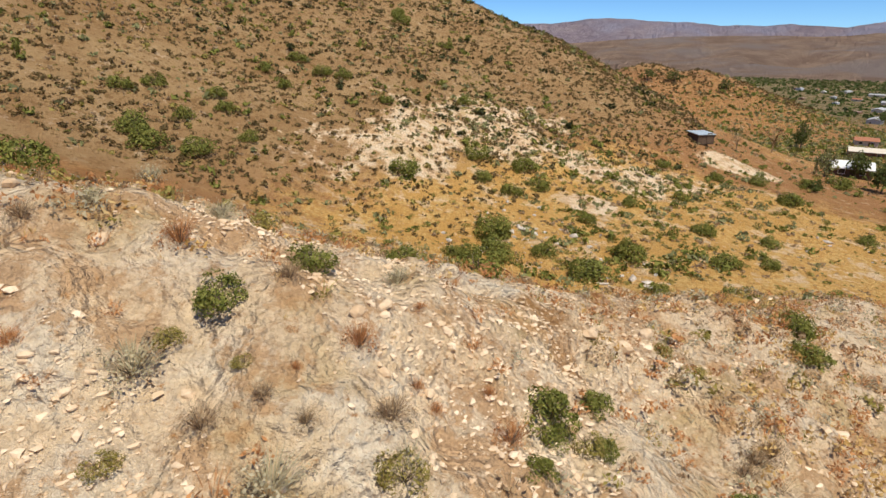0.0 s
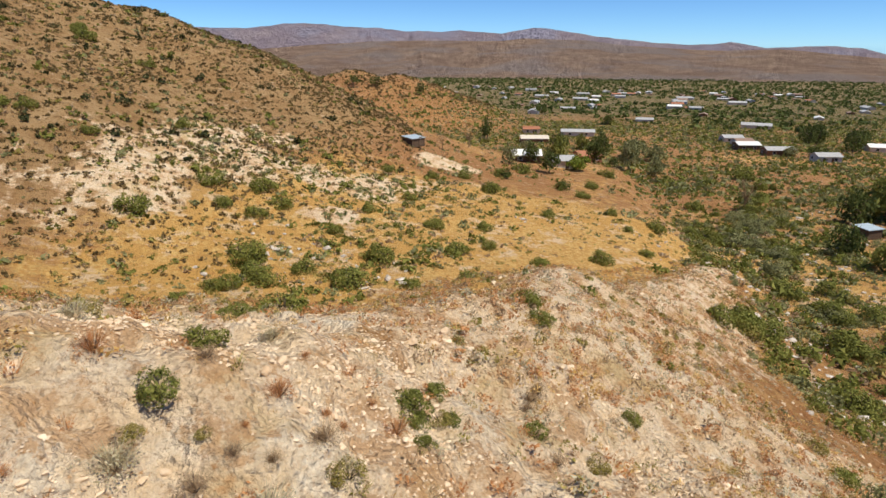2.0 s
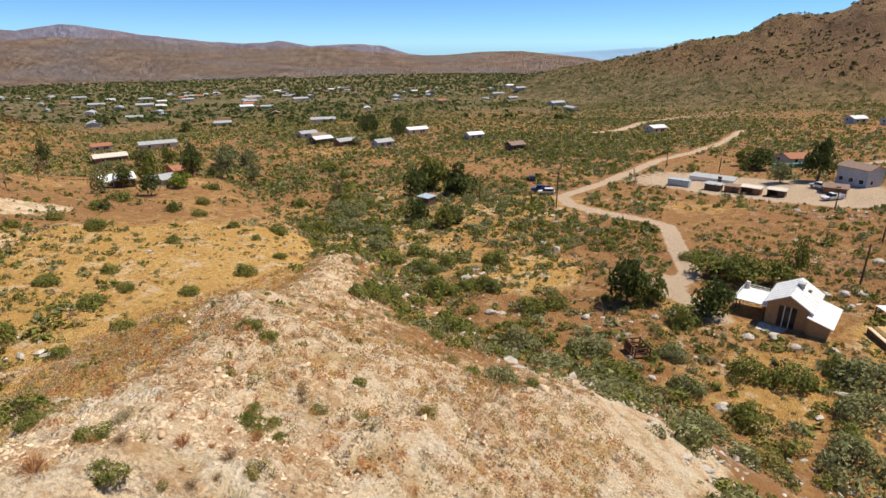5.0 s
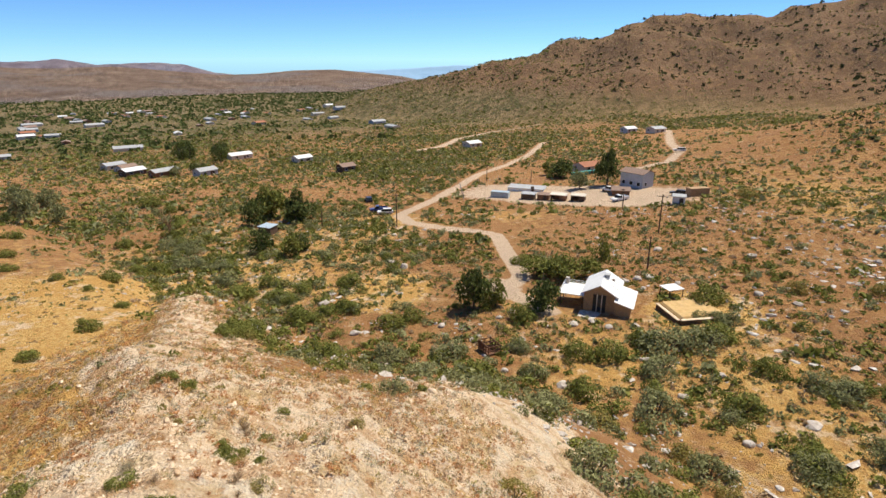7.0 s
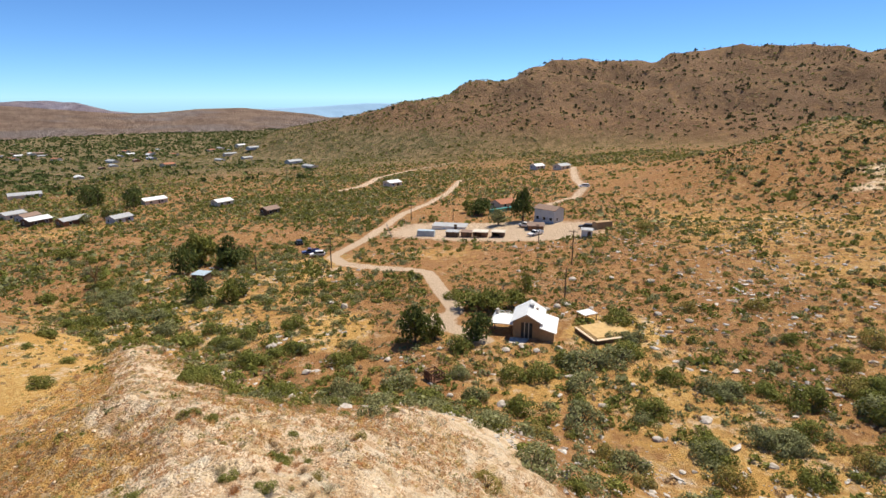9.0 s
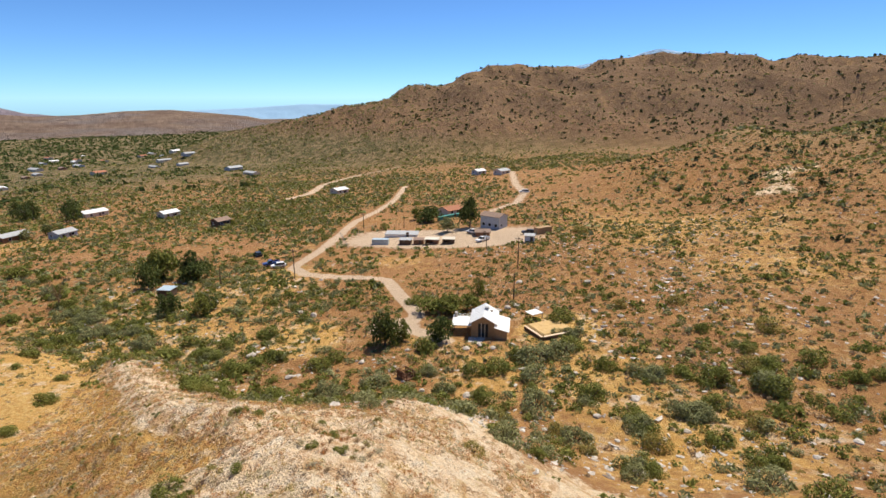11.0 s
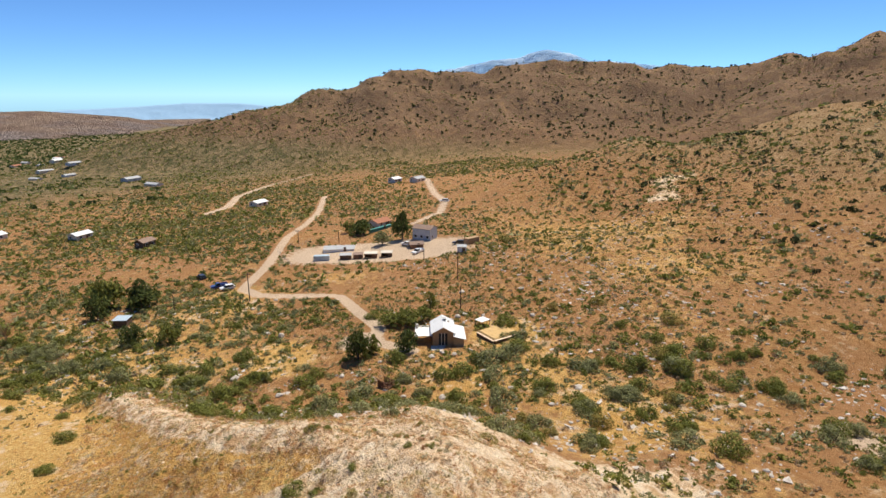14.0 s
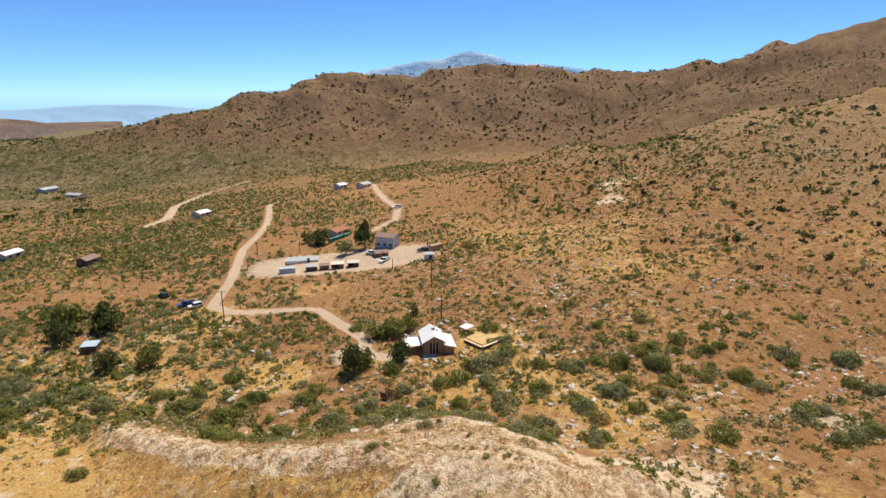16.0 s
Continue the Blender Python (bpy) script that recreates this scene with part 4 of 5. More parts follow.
HILL_BUSHES = [(-8.6, 87.6, 1.34), (3.6, 96.4, 1.71), (-7.4, 125.9, 3.18), (-37.9, 68.4, 1.58), (-35.2, 71.8, 1.61), (-30.6, 68, 1.51), (-27.3, 72.4, 1.37), (-23.4, 68.6, 1.48), (-33.9, 62.4, 2.16), (-31.6, 60.2, 2.43), (-27.2, 62.3, 2.09), (-18.6, 90.9, 1.64), (-22.9, 93.3, 1.69), (-26.2, 86.9, 1.37), (4.7, 80.6, 1.87), (5.5, 74.7, 1.56), (-5, 71.8, 2.24), (-29.1, 74.6, 1.62), (-22.9, 84.7, 1.33), (0.4, 120.1, 1.82), (-15.4, 91.5, 1.4)]
SPUR_GREEN_BUSHES = [(-2.4, 9.7, 0.54), (-3.4, 7.9, 0.49), (1.9, 8.4, 0.59), (2.9, 9, 0.43), (1.5, 6.8, 0.28), (2.9, 8.1, 0.3), (-13.8, 18, 1.27), (11.3, 16.1, 0.81)]
SPUR_OLIVE_BUSHES = [(-0.5, 6, 0.41), (-2.8, 6.9, 0.18), (-3.9, 7.1, 0.27), (-4.1, 5.4, 0.26), (-5.3, 15.7, 0.65), (5.5, 12.4, 0.33), (6.4, 12.2, 0.24)]
SPUR_GREY_BUSHES = [(-4.2, 6.6, 0.53), (-2.1, 5.4, 0.51), (-5, 12.2, 0.48), (-28.2, 53.2, 1.85), (-0.9, 10.5, 0.35), (-6.2, 9.6, 0.35)]
SPUR_BROWN_BUSHES = [(-3.1, 6, 0.37), (-2.4, 6.4, 0.25), (-1.8, 6.2, 0.22), (-0.7, 6.7, 0.42), (-2.5, 8.5, 0.29), (-6.8, 8.7, 0.34), (7.2, 10, 0.45), (6.4, 9.5, 0.36)]
SPUR_RUST_BUSHES = [(-1.3, 7.8, 0.39), (-4.4, 8.9, 0.47), (-0.4, 9.1, 0.15), (-0.1, 7.5, 0.19), (-2.1, 7, 0.13), (1.1, 7.4, 0.38), (0.8, 8.1, 0.17), (-0.4, 7.7, 0.19), (-8.2, 16.1, 0.56), (-5.6, 6.4, 0.28)]
SPUR_LATE_BUSHES = [(24.7, 9.4, 0.8), (45.4, 29.2, 2.03), (49.5, 28.8, 1.79), (11.4, 16.6, 0.68), (2, 8.1, 0.36), (2.6, 8.2, 0.37), (11, 14.8, 0.57), (5.7, 7.1, 0.41), (7.4, 7.2, 0.45), (6.7, 9.7, 0.4), (5.8, 8.3, 0.43), (11.1, 9.4, 0.4), (8.6, 4.5, 0.55), (22.3, 6.8, 0.74), (20.7, 2.2, 0.68), (41.5, 17.3, 1.05)]
GREEN = bush_kinds(LEAF_GREEN, 1500, 0.065, 1.15, range(200, 205))
SAGE = bush_kinds(LEAF_SAGE, 1500, 0.065, 1.2, range(210, 214))
OLIVE = bush_kinds(LEAF_OLIVE, 1300, 0.06, 1.1, range(220, 224))
PALE = bush_kinds(LEAF_PALE, 520, 0.06, 1.0, range(230, 233), True)
BROWN = bush_kinds(LEAF_GREY, 480, 0.05, 1.0, range(240, 243), True)
RUSTY = bush_kinds(LEAF_RUST, 520, 0.05, 1.1, range(250, 253), True)
plant_bushes(WASH_BUSHES, GREEN, "bush", "rounded dark green bush beside the dry wash", "bushes along the wash")
plant_bushes(CREEK_BUSHES, SAGE + GREEN, "bush", "dense green bush crowding the creek bed", "bushes in the creek bed")
plant_bushes(SAGE_BUSHES, SAGE, "bush", "large grey-green bush among pale stones", "bushes along the wash")
plant_bushes(SOUTHERN_BUSHES, GREEN + OLIVE, "bush", "green bush on orange dry ground", "bushes on the straw slope")
plant_bushes(RISE_BUSHES, SAGE + GREEN, "bush", "leafy green bush near the gravel wash", "bushes on the straw slope")
plant_bushes(BASIN_BUSHES, GREEN, "bush", "low green bush on the orange grass flat", "bushes on the flat")
plant_bushes(TERRACE_BUSHES, GREEN, "bush", "dark green bush on the sandy terrace", "bushes on the terrace")
plant_bushes(HILL_BUSHES, GREEN, "bush", "dark green bush on the brown hillside", "bushes on the hill")
plant_bushes(SPUR_GREEN_BUSHES, GREEN, "bush", "bright green rounded bush on pale rubble", "bushes on the spur")
plant_bushes(SPUR_OLIVE_BUSHES, OLIVE, "bush", "yellow-olive small bush on pale rubble", "bushes on the spur")
plant_bushes(SPUR_GREY_BUSHES, PALE, "bush", "pale sage-grey twiggy bush on pale rubble", "bushes on the spur")
plant_bushes(SPUR_BROWN_BUSHES, BROWN, "bush", "grey-brown leafless twiggy bush on pale rubble", "bushes on the spur")
plant_bushes(SPUR_RUST_BUSHES, RUSTY, "bush", "rust-brown dried bush on pale rubble", "bushes on the spur")
plant_bushes(SPUR_LATE_BUSHES, BROWN + OLIVE + GREEN, "bush", "small dusty bush on the pale ridge", "bushes on the spur")


def tree(x, y, width, tall, material, label, seed, leaves=900, slim=False):
    """A trunk with limbs and an uneven crown of leaf clumps; bare=no leaves when leaves is 0."""
    g = random.Random(seed)
    ob = new("tree")
    ob.matrix_basis = pose(x, y, float(ground_at(x, y)[0]) - 0.1, 0, 0, g.uniform(0, 360))
    w = width / 2
    limbs = [((0, 0, 0), 0.03 * tall, (0.05 * w, 0.04 * w, tall * 0.45), 0.02 * tall)]
    for k in range(9 if leaves else 16):
        a, b = g.uniform(0, 6.283), g.uniform(0.25, 0.85)
        out = w * (0.75 if not slim else 0.45) * g.uniform(0.5, 1)
        start = tall * g.uniform(0.2, 0.45)
        tip = (out * math.cos(a), out * math.sin(a), min(tall * 0.95, start + tall * b * 0.6))
        limbs.append(((0.03 * w, 0.03 * w, start), 0.014 * tall, tip, 0.004 * tall))
        if not leaves:
            for j in range(4):
                limbs.append((tip, 0.005 * tall, (tip[0] + g.uniform(-1, 1), tip[1] + g.uniform(-1, 1), tip[2] + g.uniform(0.2, 1.4)), 0.002 * tall))
    part("trunk", limb_mesh("trunk", limbs, BARK if leaves else LEAF_GREY), ob)
    if leaves:
        c = leaf_cloud(leaves, 0.11 if not slim else 0.09, 1.15, 1.7, seed, 22)
        c[..., :2] *= (1.12 - 0.3 * c[..., 2:3])
        c = c * np.array((w, w, tall * 0.58)) + np.array((0, 0, tall * 0.02))
        part("crown", quads_object("", c, material, "", ""), ob)
    return tagged(ob, label, "tree", "trees")


tree(67.4, -2, 6.2, 7.6, LEAF_DARK, "tall dark green tree beside the sandy drive", 301, 1300)
tree(68.7, -5.6, 4.4, 5.2, LEAF_GREEN, "smaller green tree beside the sandy drive", 302)
tree(66, -12.9, 6.2, 6.2, LEAF_DARK, "dark green tree in front of the house", 303, 1200)
tree(82.5, -13.8, 7, 4.0, LEAF_GREEN, "broad bright green shrub tree behind the house", 304)
tree(81.6, -18.3, 8.5, 4.6, LEAF_GREEN, "broad bright green shrub tree behind the house", 305, 1200)
tree(82.4, -22.6, 6.5, 4.3, LEAF_GREEN, "broad bright green shrub tree behind the house", 306)
tree(85.9, -26.1, 4, 7.4, LEAF_GREEN, "slender upright green tree behind the house", 307, 900, True)
tree(134, 47, 10, 9, LEAF_DARK, "large dark tree sheltering the blue-roofed shed", 308, 1300)
tree(138, 56, 11, 10, LEAF_GREEN, "large green tree sheltering the blue-roofed shed", 309, 1300)
tree(129, 58, 8, 8, LEAF_DARK, "dark tree sheltering the blue-roofed shed", 310, 1000)
tree(104.1, 46.9, 6.5, 6.5, LEAF_DARK, "dark tree at the edge of the creek", 311)
tree(100.2, 38.1, 6, 6, LEAF_GREEN, "green tree at the edge of the creek", 312)
tree(169.6, -45.9, 8.5, 12.5, LEAF_DARK, "very tall dark conifer beside the two-storey house", 313, 1500)
tree(166.2, -36.4, 8.8, 6.4, LEAF_SAGE, "spreading grey-green tree in the yard", 314)
tree(193.8, -34.5, 12, 8, LEAF_DARK, "dense dark tree behind the yard", 315, 1200)
tree(201.8, -31.6, 8, 6.6, LEAF_GREEN, "dense green tree behind the yard", 316)
tree(182.9, -14.4, 3.8, 3.2, LEAF_GREEN, "small round green tree in the yard", 317, 500)
tree(309, 166, 9, 10.5, LEAF_DARK, "dark tree among the distant houses", 318, 500)
tree(293.6, 140, 12, 12, LEAF_DARK, "dark tree among the distant houses", 319, 600)
tree(153.5, 241.7, 7, 13, LEAF_DARK, "tall dark poplar on the slope", 320, 700, True)
tree(110, 134, 8, 9, LEAF_GREEN, "green tree among the terrace houses", 321, 900)
tree(84, 105, 6, 6, LEAF_DARK, "dark tree in front of the terrace house", 322)
tree(122, 130, 7.5, 9.5, LEAF_DARK, "tall dark tree among the terrace houses", 323)
tree(138, 131, 9, 10, LEAF_SAGE, "grey-green tree among the terrace houses", 324, 1000)
tree(98.4, 110.4, 6.5, 5, LEAF_LIME, "bright lime-green round tree by the terrace houses", 325, 1100)
tree(145, 126, 6.5, 7.5, LEAF_SAGE, "grey-green tree among the terrace houses", 326)
tree(77.8, 133, 6, 7, LEAF_GREY, "bare pale grey tree with spreading limbs", 327, 0)
tree(62, 119, 4.5, 4.5, LEAF_GREY, "bare pale grey tree beside the dark hut", 328, 0)
tree(120.7, 77.5, 7, 8, LEAF_GREY, "bare pale grey tree above the creek", 329, 0)
tree(279.6, 134, 10, 11, LEAF_DARK, "dark tree among the distant houses", 330, 500)
tree(303, 167, 9, 10, LEAF_DARK, "dark tree among the distant houses", 331, 500)
tree(77.9, 113, 5, 6, LEAF_SAGE, "grey-green tree beside the white-roofed terrace house", 332, 600)
tree(90, 121, 5, 6.5, LEAF_DARK, "dark green tree beside the white-roofed terrace house", 333, 700)
tree(135, 342, 12, 8, LEAF_DARK, "dark tree in front of the knoll", 334, 400)
tree(120, 345, 11, 8, LEAF_DARK, "dark tree in front of the knoll", 335, 400)
tree(160, 330, 10, 7, LEAF_DARK, "dark tree in front of the knoll", 336, 400)
tree(314.8, 169.3, 10.0, 11.0, LEAF_DARK, "dark green tree standing among the houses", 340, 700)
tree(304.9, 144.5, 10.9, 10.4, LEAF_DARK, "dark green tree standing among the houses", 341, 700)
tree(238.8, 124.4, 6.5, 5.9, LEAF_DARK, "dark green tree standing among the houses", 342, 700)
tree(239.0, 137.5, 7.3, 5.4, LEAF_SAGE, "grey-green tree standing among the houses", 343, 700)
tree(313.1, 136.3, 6.6, 5.0, LEAF_DARK, "dark green tree standing among the houses", 344, 700)
tree(314.1, 174.4, 9.0, 8.6, LEAF_DARK, "dark green tree standing among the houses", 345, 700)
tree(310.7, 148.8, 10.1, 9.6, LEAF_DARK, "dark green tree standing among the houses", 346, 700)
tree(167.8, 157.9, 10.8, 9.7, LEAF_SAGE, "grey-green tree standing among the houses", 347, 700)
tree(158.5, 166.3, 9.8, 9.3, LEAF_DARK, "dark green tree standing among the houses", 348, 700)
tree(168.9, 147.6, 8.6, 7.8, LEAF_SAGE, "grey-green tree standing among the houses", 349, 700)
tree(169.7, 189.6, 8.6, 7.8, LEAF_GREEN, "leafy green tree standing among the houses", 350, 700)
tree(240.7, 139.5, 5.3, 4.2, LEAF_GREEN, "leafy green tree standing among the houses", 351, 700)
tree(286.6, 295.1, 10.2, 8.2, LEAF_DARK, "dark green tree standing among the houses", 352, 700)
tree(312.6, 403.2, 12.6, 9.4, LEAF_DARK, "dark green tree standing among the houses", 353, 700)
tree(156.4, 189.0, 8.7, 8.7, LEAF_DARK, "dark green tree shading the terrace houses", 360, 700)
tree(175.3, 183.1, 6.9, 9.6, LEAF_DARK, "dark green tree shading the terrace houses", 361, 700)
tree(128.9, 128.9, 4.6, 3.9, LEAF_DARK, "dark green tree shading the terrace houses", 362, 700)
tree(170.1, 159.5, 8.3, 8.3, LEAF_SAGE, "grey-green tree shading the terrace houses", 363, 700)
tree(134.4, 182.7, 6.6, 6.0, LEAF_SAGE, "grey-green tree shading the terrace houses", 364, 700)
tree(159.7, 253.6, 6.8, 7.5, LEAF_DARK, "dark green tree shading the terrace houses", 365, 700)
tree(171.5, 150.6, 6.2, 5.6, LEAF_SAGE, "grey-green tree shading the terrace houses", 366, 700)
tree(66.6, 97.9, 3.6, 2.5, LEAF_DARK, "dark green tree shading the terrace houses", 367, 700)
tree(75.5, 89.0, 3.3, 2.6, LEAF_DARK, "dark green tree shading the terrace houses", 368, 700)
tree(54.7, 85.1, 2.7, 2.1, LEAF_DARK, "dark green tree shading the terrace houses", 369, 700)
tree(250.2, 150.1, 9.7, 5.8, LEAF_GREEN, "leafy green tree between houses on the plain", 370, 700)
tree(341.9, 189.6, 8.8, 8.4, LEAF_DARK, "dark green tree between houses on the plain", 371, 700)
tree(246.6, 132.7, 6.4, 5.1, LEAF_DARK, "dark green tree between houses on the plain", 372, 700)
tree(160.7, 105.1, 8.1, 4.9, LEAF_GREEN, "leafy green tree between houses on the plain", 373, 700)
tree(131.2, 46.9, 7.8, 6.3, LEAF_DARK, "dark green tree near the blue-roofed shed", 374, 700)
tree(154.2, 62.3, 7.1, 6.0, LEAF_GREEN, "leafy green tree near the blue-roofed shed", 375, 700)
tree(103.2, 36.6, 4.8, 3.9, LEAF_DARK, "dark green tree near the blue-roofed shed", 376, 700)

# ---- buildings and their things ----
def solid(name, boxes, material, bevel=0.0):
    """One mesh of boxes, each given by its centre and size."""
    bm = bmesh.new()
    for (cx, cy, cz), (sx, sy, sz) in boxes:
        made = bmesh.ops.create_cube(bm, size=1)["verts"]
        for v in made:
            v.co = Vector((cx + v.co.x * sx, cy + v.co.y * sy, cz + v.co.z * sz))
    if bevel:
        bmesh.ops.bevel(bm, geom=bm.edges[:], offset=bevel, segments=1, affect="EDGES")
    mesh = bpy.data.meshes.new(name)
    bm.to_mesh(mesh)
    bm.free()
    mesh.materials.append(material)
    return mesh


def prism(name, outline, y0, y1, material):
    """The outline (x, z) drawn out from y0 to y1."""
    bm = bmesh.new()
    front = [bm.verts.new((x, y0, z)) for x, z in outline]
    back = [bm.verts.new((x, y1, z)) for x, z in outline]
    bm.faces.new(front)
    bm.faces.new(back[::-1])
    n = len(outline)
    for k in range(n):
        bm.faces.new((front[k], back[k], back[(k + 1) % n], front[(k + 1) % n]))
    bmesh.ops.recalc_face_normals(bm, faces=bm.faces[:])
    mesh = bpy.data.meshes.new(name)
    bm.to_mesh(mesh)
    bm.free()
    mesh.materials.append(material)
    return mesh


def thing(name, x, y, turn, label, category, group="", sink=0.15, z=None, scale=1.0):
    ob = new(name)
    ob.empty_display_size = 0.2
    ob.matrix_basis = pose(x, y, (float(ground_at(x, y)[0]) if z is None else z) - sink, 0, 0, turn) @ Matrix.Diagonal((scale, scale, scale, 1))
    return tagged(ob, label, category, group)


def window(parent, x, y, z, w, h, side, frame_material):
    """A window on the front or back (side 'y') or on an end wall (side 'x') of a house."""
    a, b = (w, 0.08) if side == "y" else (0.08, w)
    out = 0.05 if (y if side == "y" else x) > 0 else -0.05
    ox, oy = (0, out) if side == "y" else (out, 0)
    ob = part("window", solid("window", [((x, y, z + h / 2 + 0.05), (a + 0.12 * (side == "y"), b + 0.12 * (side == "x"), 0.1)), ((x, y, z - h / 2 - 0.05), (a + 0.12 * (side == "y"), b + 0.12 * (side == "x"), 0.1)),
        ((x - w / 2 * (side == "y"), y - w / 2 * (side == "x"), z), (0.08, 0.08, h)), ((x + w / 2 * (side == "y"), y + w / 2 * (side == "x"), z), (0.08, 0.08, h))], frame_material), parent)
    part("pane", solid("pane", [((x + ox * 0.2, y + oy * 0.2, z), (a * 0.95 if side == "y" else 0.05, b * 0.95 if side == "x" else 0.05, h))], GLASS), ob, "dark glass pane")


def house(x, y, turn, w, d, h, rise, walls, roofing, label, group="", windows=2, storeys=1, name="house", hip=False):
    """A house w wide along its local x (eaves side, facing -y), d deep, h to the eaves, with its ridge along x."""
    ob = thing(name, x, y, turn, label, "house", group, 0.3)
    h += 0.3
    part("wall", prism("wall", [(-d / 2, 0), (d / 2, 0), (d / 2, h), (0, h + rise), (-d / 2, h)], -w / 2, w / 2, walls), ob, "", pose(0, 0, 0, 0, 0, 90))
    over, t = 0.4, 0.14
    k = rise / (d / 2)
    for s in (-1, 1):
        e = s * (d / 2 + over)
        part("roof", prism("roof", [(0, h + rise + 0.02), (e, h - k * over + 0.02), (e, h - k * over + 0.02 + t), (0, h + rise + 0.02 + t)], -w / 2 - over, w / 2 + over, roofing), ob, "", pose(0, 0, 0, 0, 0, 90))
    for level in range(storeys):
        z = 0.3 + 1.5 + 2.7 * level
        if z + 0.7 > h:
            break
        for side in (-1, 1):
            for k in range(windows):
                window(ob, -w / 2 + w * (k + 0.5) / windows, side * (d / 2 + 0.02), z, min(1.3, w / windows * 0.45), 1.1, "y", WHITE_PAINT)
        for side in (-1, 1):
            window(ob, side * (w / 2 + 0.02), d * 0.2, z, 1.0, 1.0, "x", WHITE_PAINT)
    part("door", solid("door", [((w * 0.12, -d / 2 - 0.03, 0.3 + 1.0), (0.95, 0.08, 2.0))], DARK_WOOD), ob, "plain dark door")
    return ob


def flat_shed(x, y, turn, w, d, h, walls, roofing, label, group="", open_front=False):
    ob = thing("shed", x, y, turn, label, "shed", group, 0.2)
    if open_front:
        boxes = [((0, d / 2 - 0.06, h / 2), (w, 0.12, h)), ((-w / 2 + 0.06, 0, h / 2), (0.12, d - 0.26, h)), ((w / 2 - 0.06, 0, h / 2), (0.12, d - 0.26, h)), ((w * 0.3, -d / 2 + 0.06, h / 2), (w * 0.4, 0.12, h))]
    else:
        boxes = [((0, 0, h / 2), (w, d, h))]
        part("door", solid("door", [((w * 0.2, -d / 2 - 0.03, 1.15), (1.0, 0.08, 1.9))], DARK_WOOD), ob, "dark plank door")
    part("wall", solid("wall", boxes, walls, 0.02), ob)
    part("roof", prism("roof", [(-d / 2 - 0.25, h + 0.02), (d / 2 + 0.25, h + 0.22), (d / 2 + 0.25, h + 0.32), (-d / 2 - 0.25, h + 0.12)], -w / 2 - 0.2, w / 2 + 0.2, roofing), ob, "", pose(0, 0, 0, 0, 0, 90))
    for k in range(int(w / 1.2)):
        part("batten", solid("batten", [((-w / 2 + 0.6 + k * 1.2, -d / 2 - 0.02, h * 0.5), (0.07, 0.05, h * 0.96))], walls), ob)
    return ob


def container(x, y, turn, w, d, h, material, label):
    ob = thing("container", x, y, turn, label, "container", "", 0.05)
    body = [((0, 0, h / 2), (w, d, h))]
    part("body", solid("body", body, material, 0.03), ob)
    for k in range(int(w / 0.45)):
        for s in (-1, 1):
            part("rib", solid("rib", [((-w / 2 + 0.3 + k * 0.45, s * (d / 2 + 0.03), h / 2), (0.2, 0.06, h * 0.92))], material), ob)
    for s in (-1, 1):
        part("door", solid("door", [((w / 2 + 0.03, s * d * 0.245, h / 2), (0.06, d * 0.46, h * 0.92))], material), ob)
    return ob


def car(x, y, turn, paint, label, pickup=False, length=4.9):
    ob = thing("car", x, y, turn, label, "car", "parked vehicles", 0.0)
    L, w = length / 2, 0.92
    low = [(-L, 0.45), (L, 0.45), (L, 0.85), (L * 0.55, 1.0), (-L, 1.05)]
    part("body", prism("body", low, -w, w, paint), ob)
    if pickup:
        cab = [(-L * 0.1, 1.03), (L * 0.5, 1.0), (L * 0.28, 1.7), (-L * 0.05, 1.72)]
        part("bed", solid("bed", [((-L * 0.55, 0.87, 1.2), (L * 0.88, 0.08, 0.35)), ((-L * 0.55, -0.87, 1.2), (L * 0.88, 0.08, 0.35)), ((-L + 0.04, 0, 1.2), (0.08, 1.66, 0.35))], paint), ob)
    else:
        cab = [(-L * 0.9, 1.04), (L * 0.5, 1.0), (L * 0.22, 1.62), (-L * 0.75, 1.66)]
    part("cabin", prism("cabin", cab, -w * 0.88, w * 0.88, GLASS), ob, "dark glazed cabin")
    x0, x1 = cab[3][0], cab[2][0]
    part("roof", solid("roof", [(((x0 + x1) / 2, 0, cab[2][1] + 0.04), (x1 - x0 + 0.1, w * 1.7, 0.07))], paint, 0.02), ob)
    for wx in (-L * 0.62, L * 0.62):
        for s in (-1, 1):
            tyre = part("wheel", limb_mesh("wheel", [((wx, s * 0.72, 0.36), 0.36, (wx, s * 0.95, 0.36), 0.35)], RUBBER, 14), ob, "black rubber tyre")
            part("rim", limb_mesh("rim", [((wx, s * 0.94, 0.36), 0.2, (wx, s * 0.97, 0.36), 0.18)], GREY_ROOF, 10), tyre, "grey metal rim")
    for s in (-1, 1):
        part("headlight", solid("headlight", [((L + 0.01, s * 0.65, 0.72), (0.05, 0.35, 0.16))], WHITE_PAINT), ob, "clear headlight")
    return ob


def utility_pole(x, y, tall, turn, arm=True):
    ob = thing("utility_pole", x, y, turn, "tall brown wooden utility pole with crossarm" if arm else "plain brown wooden pole standing alone", "pole", "utility poles", 0.3)
    part("pole", limb_mesh("pole", [((0, 0, 0), 0.16, (0, 0, tall), 0.11)], POLE_WOOD, 8), ob)
    if arm:
        bar = part("crossarm", solid("crossarm", [((0, 0.13, tall - 0.5), (2.3, 0.1, 0.12))], POLE_WOOD), ob)
        for k in (-1, -0.35, 0.35, 1):
            part("insulator", limb_mesh("insulator", [((k, 0.13, tall - 0.44), 0.05, (k, 0.13, tall - 0.25), 0.04)], GREY_ROOF, 6), bar)


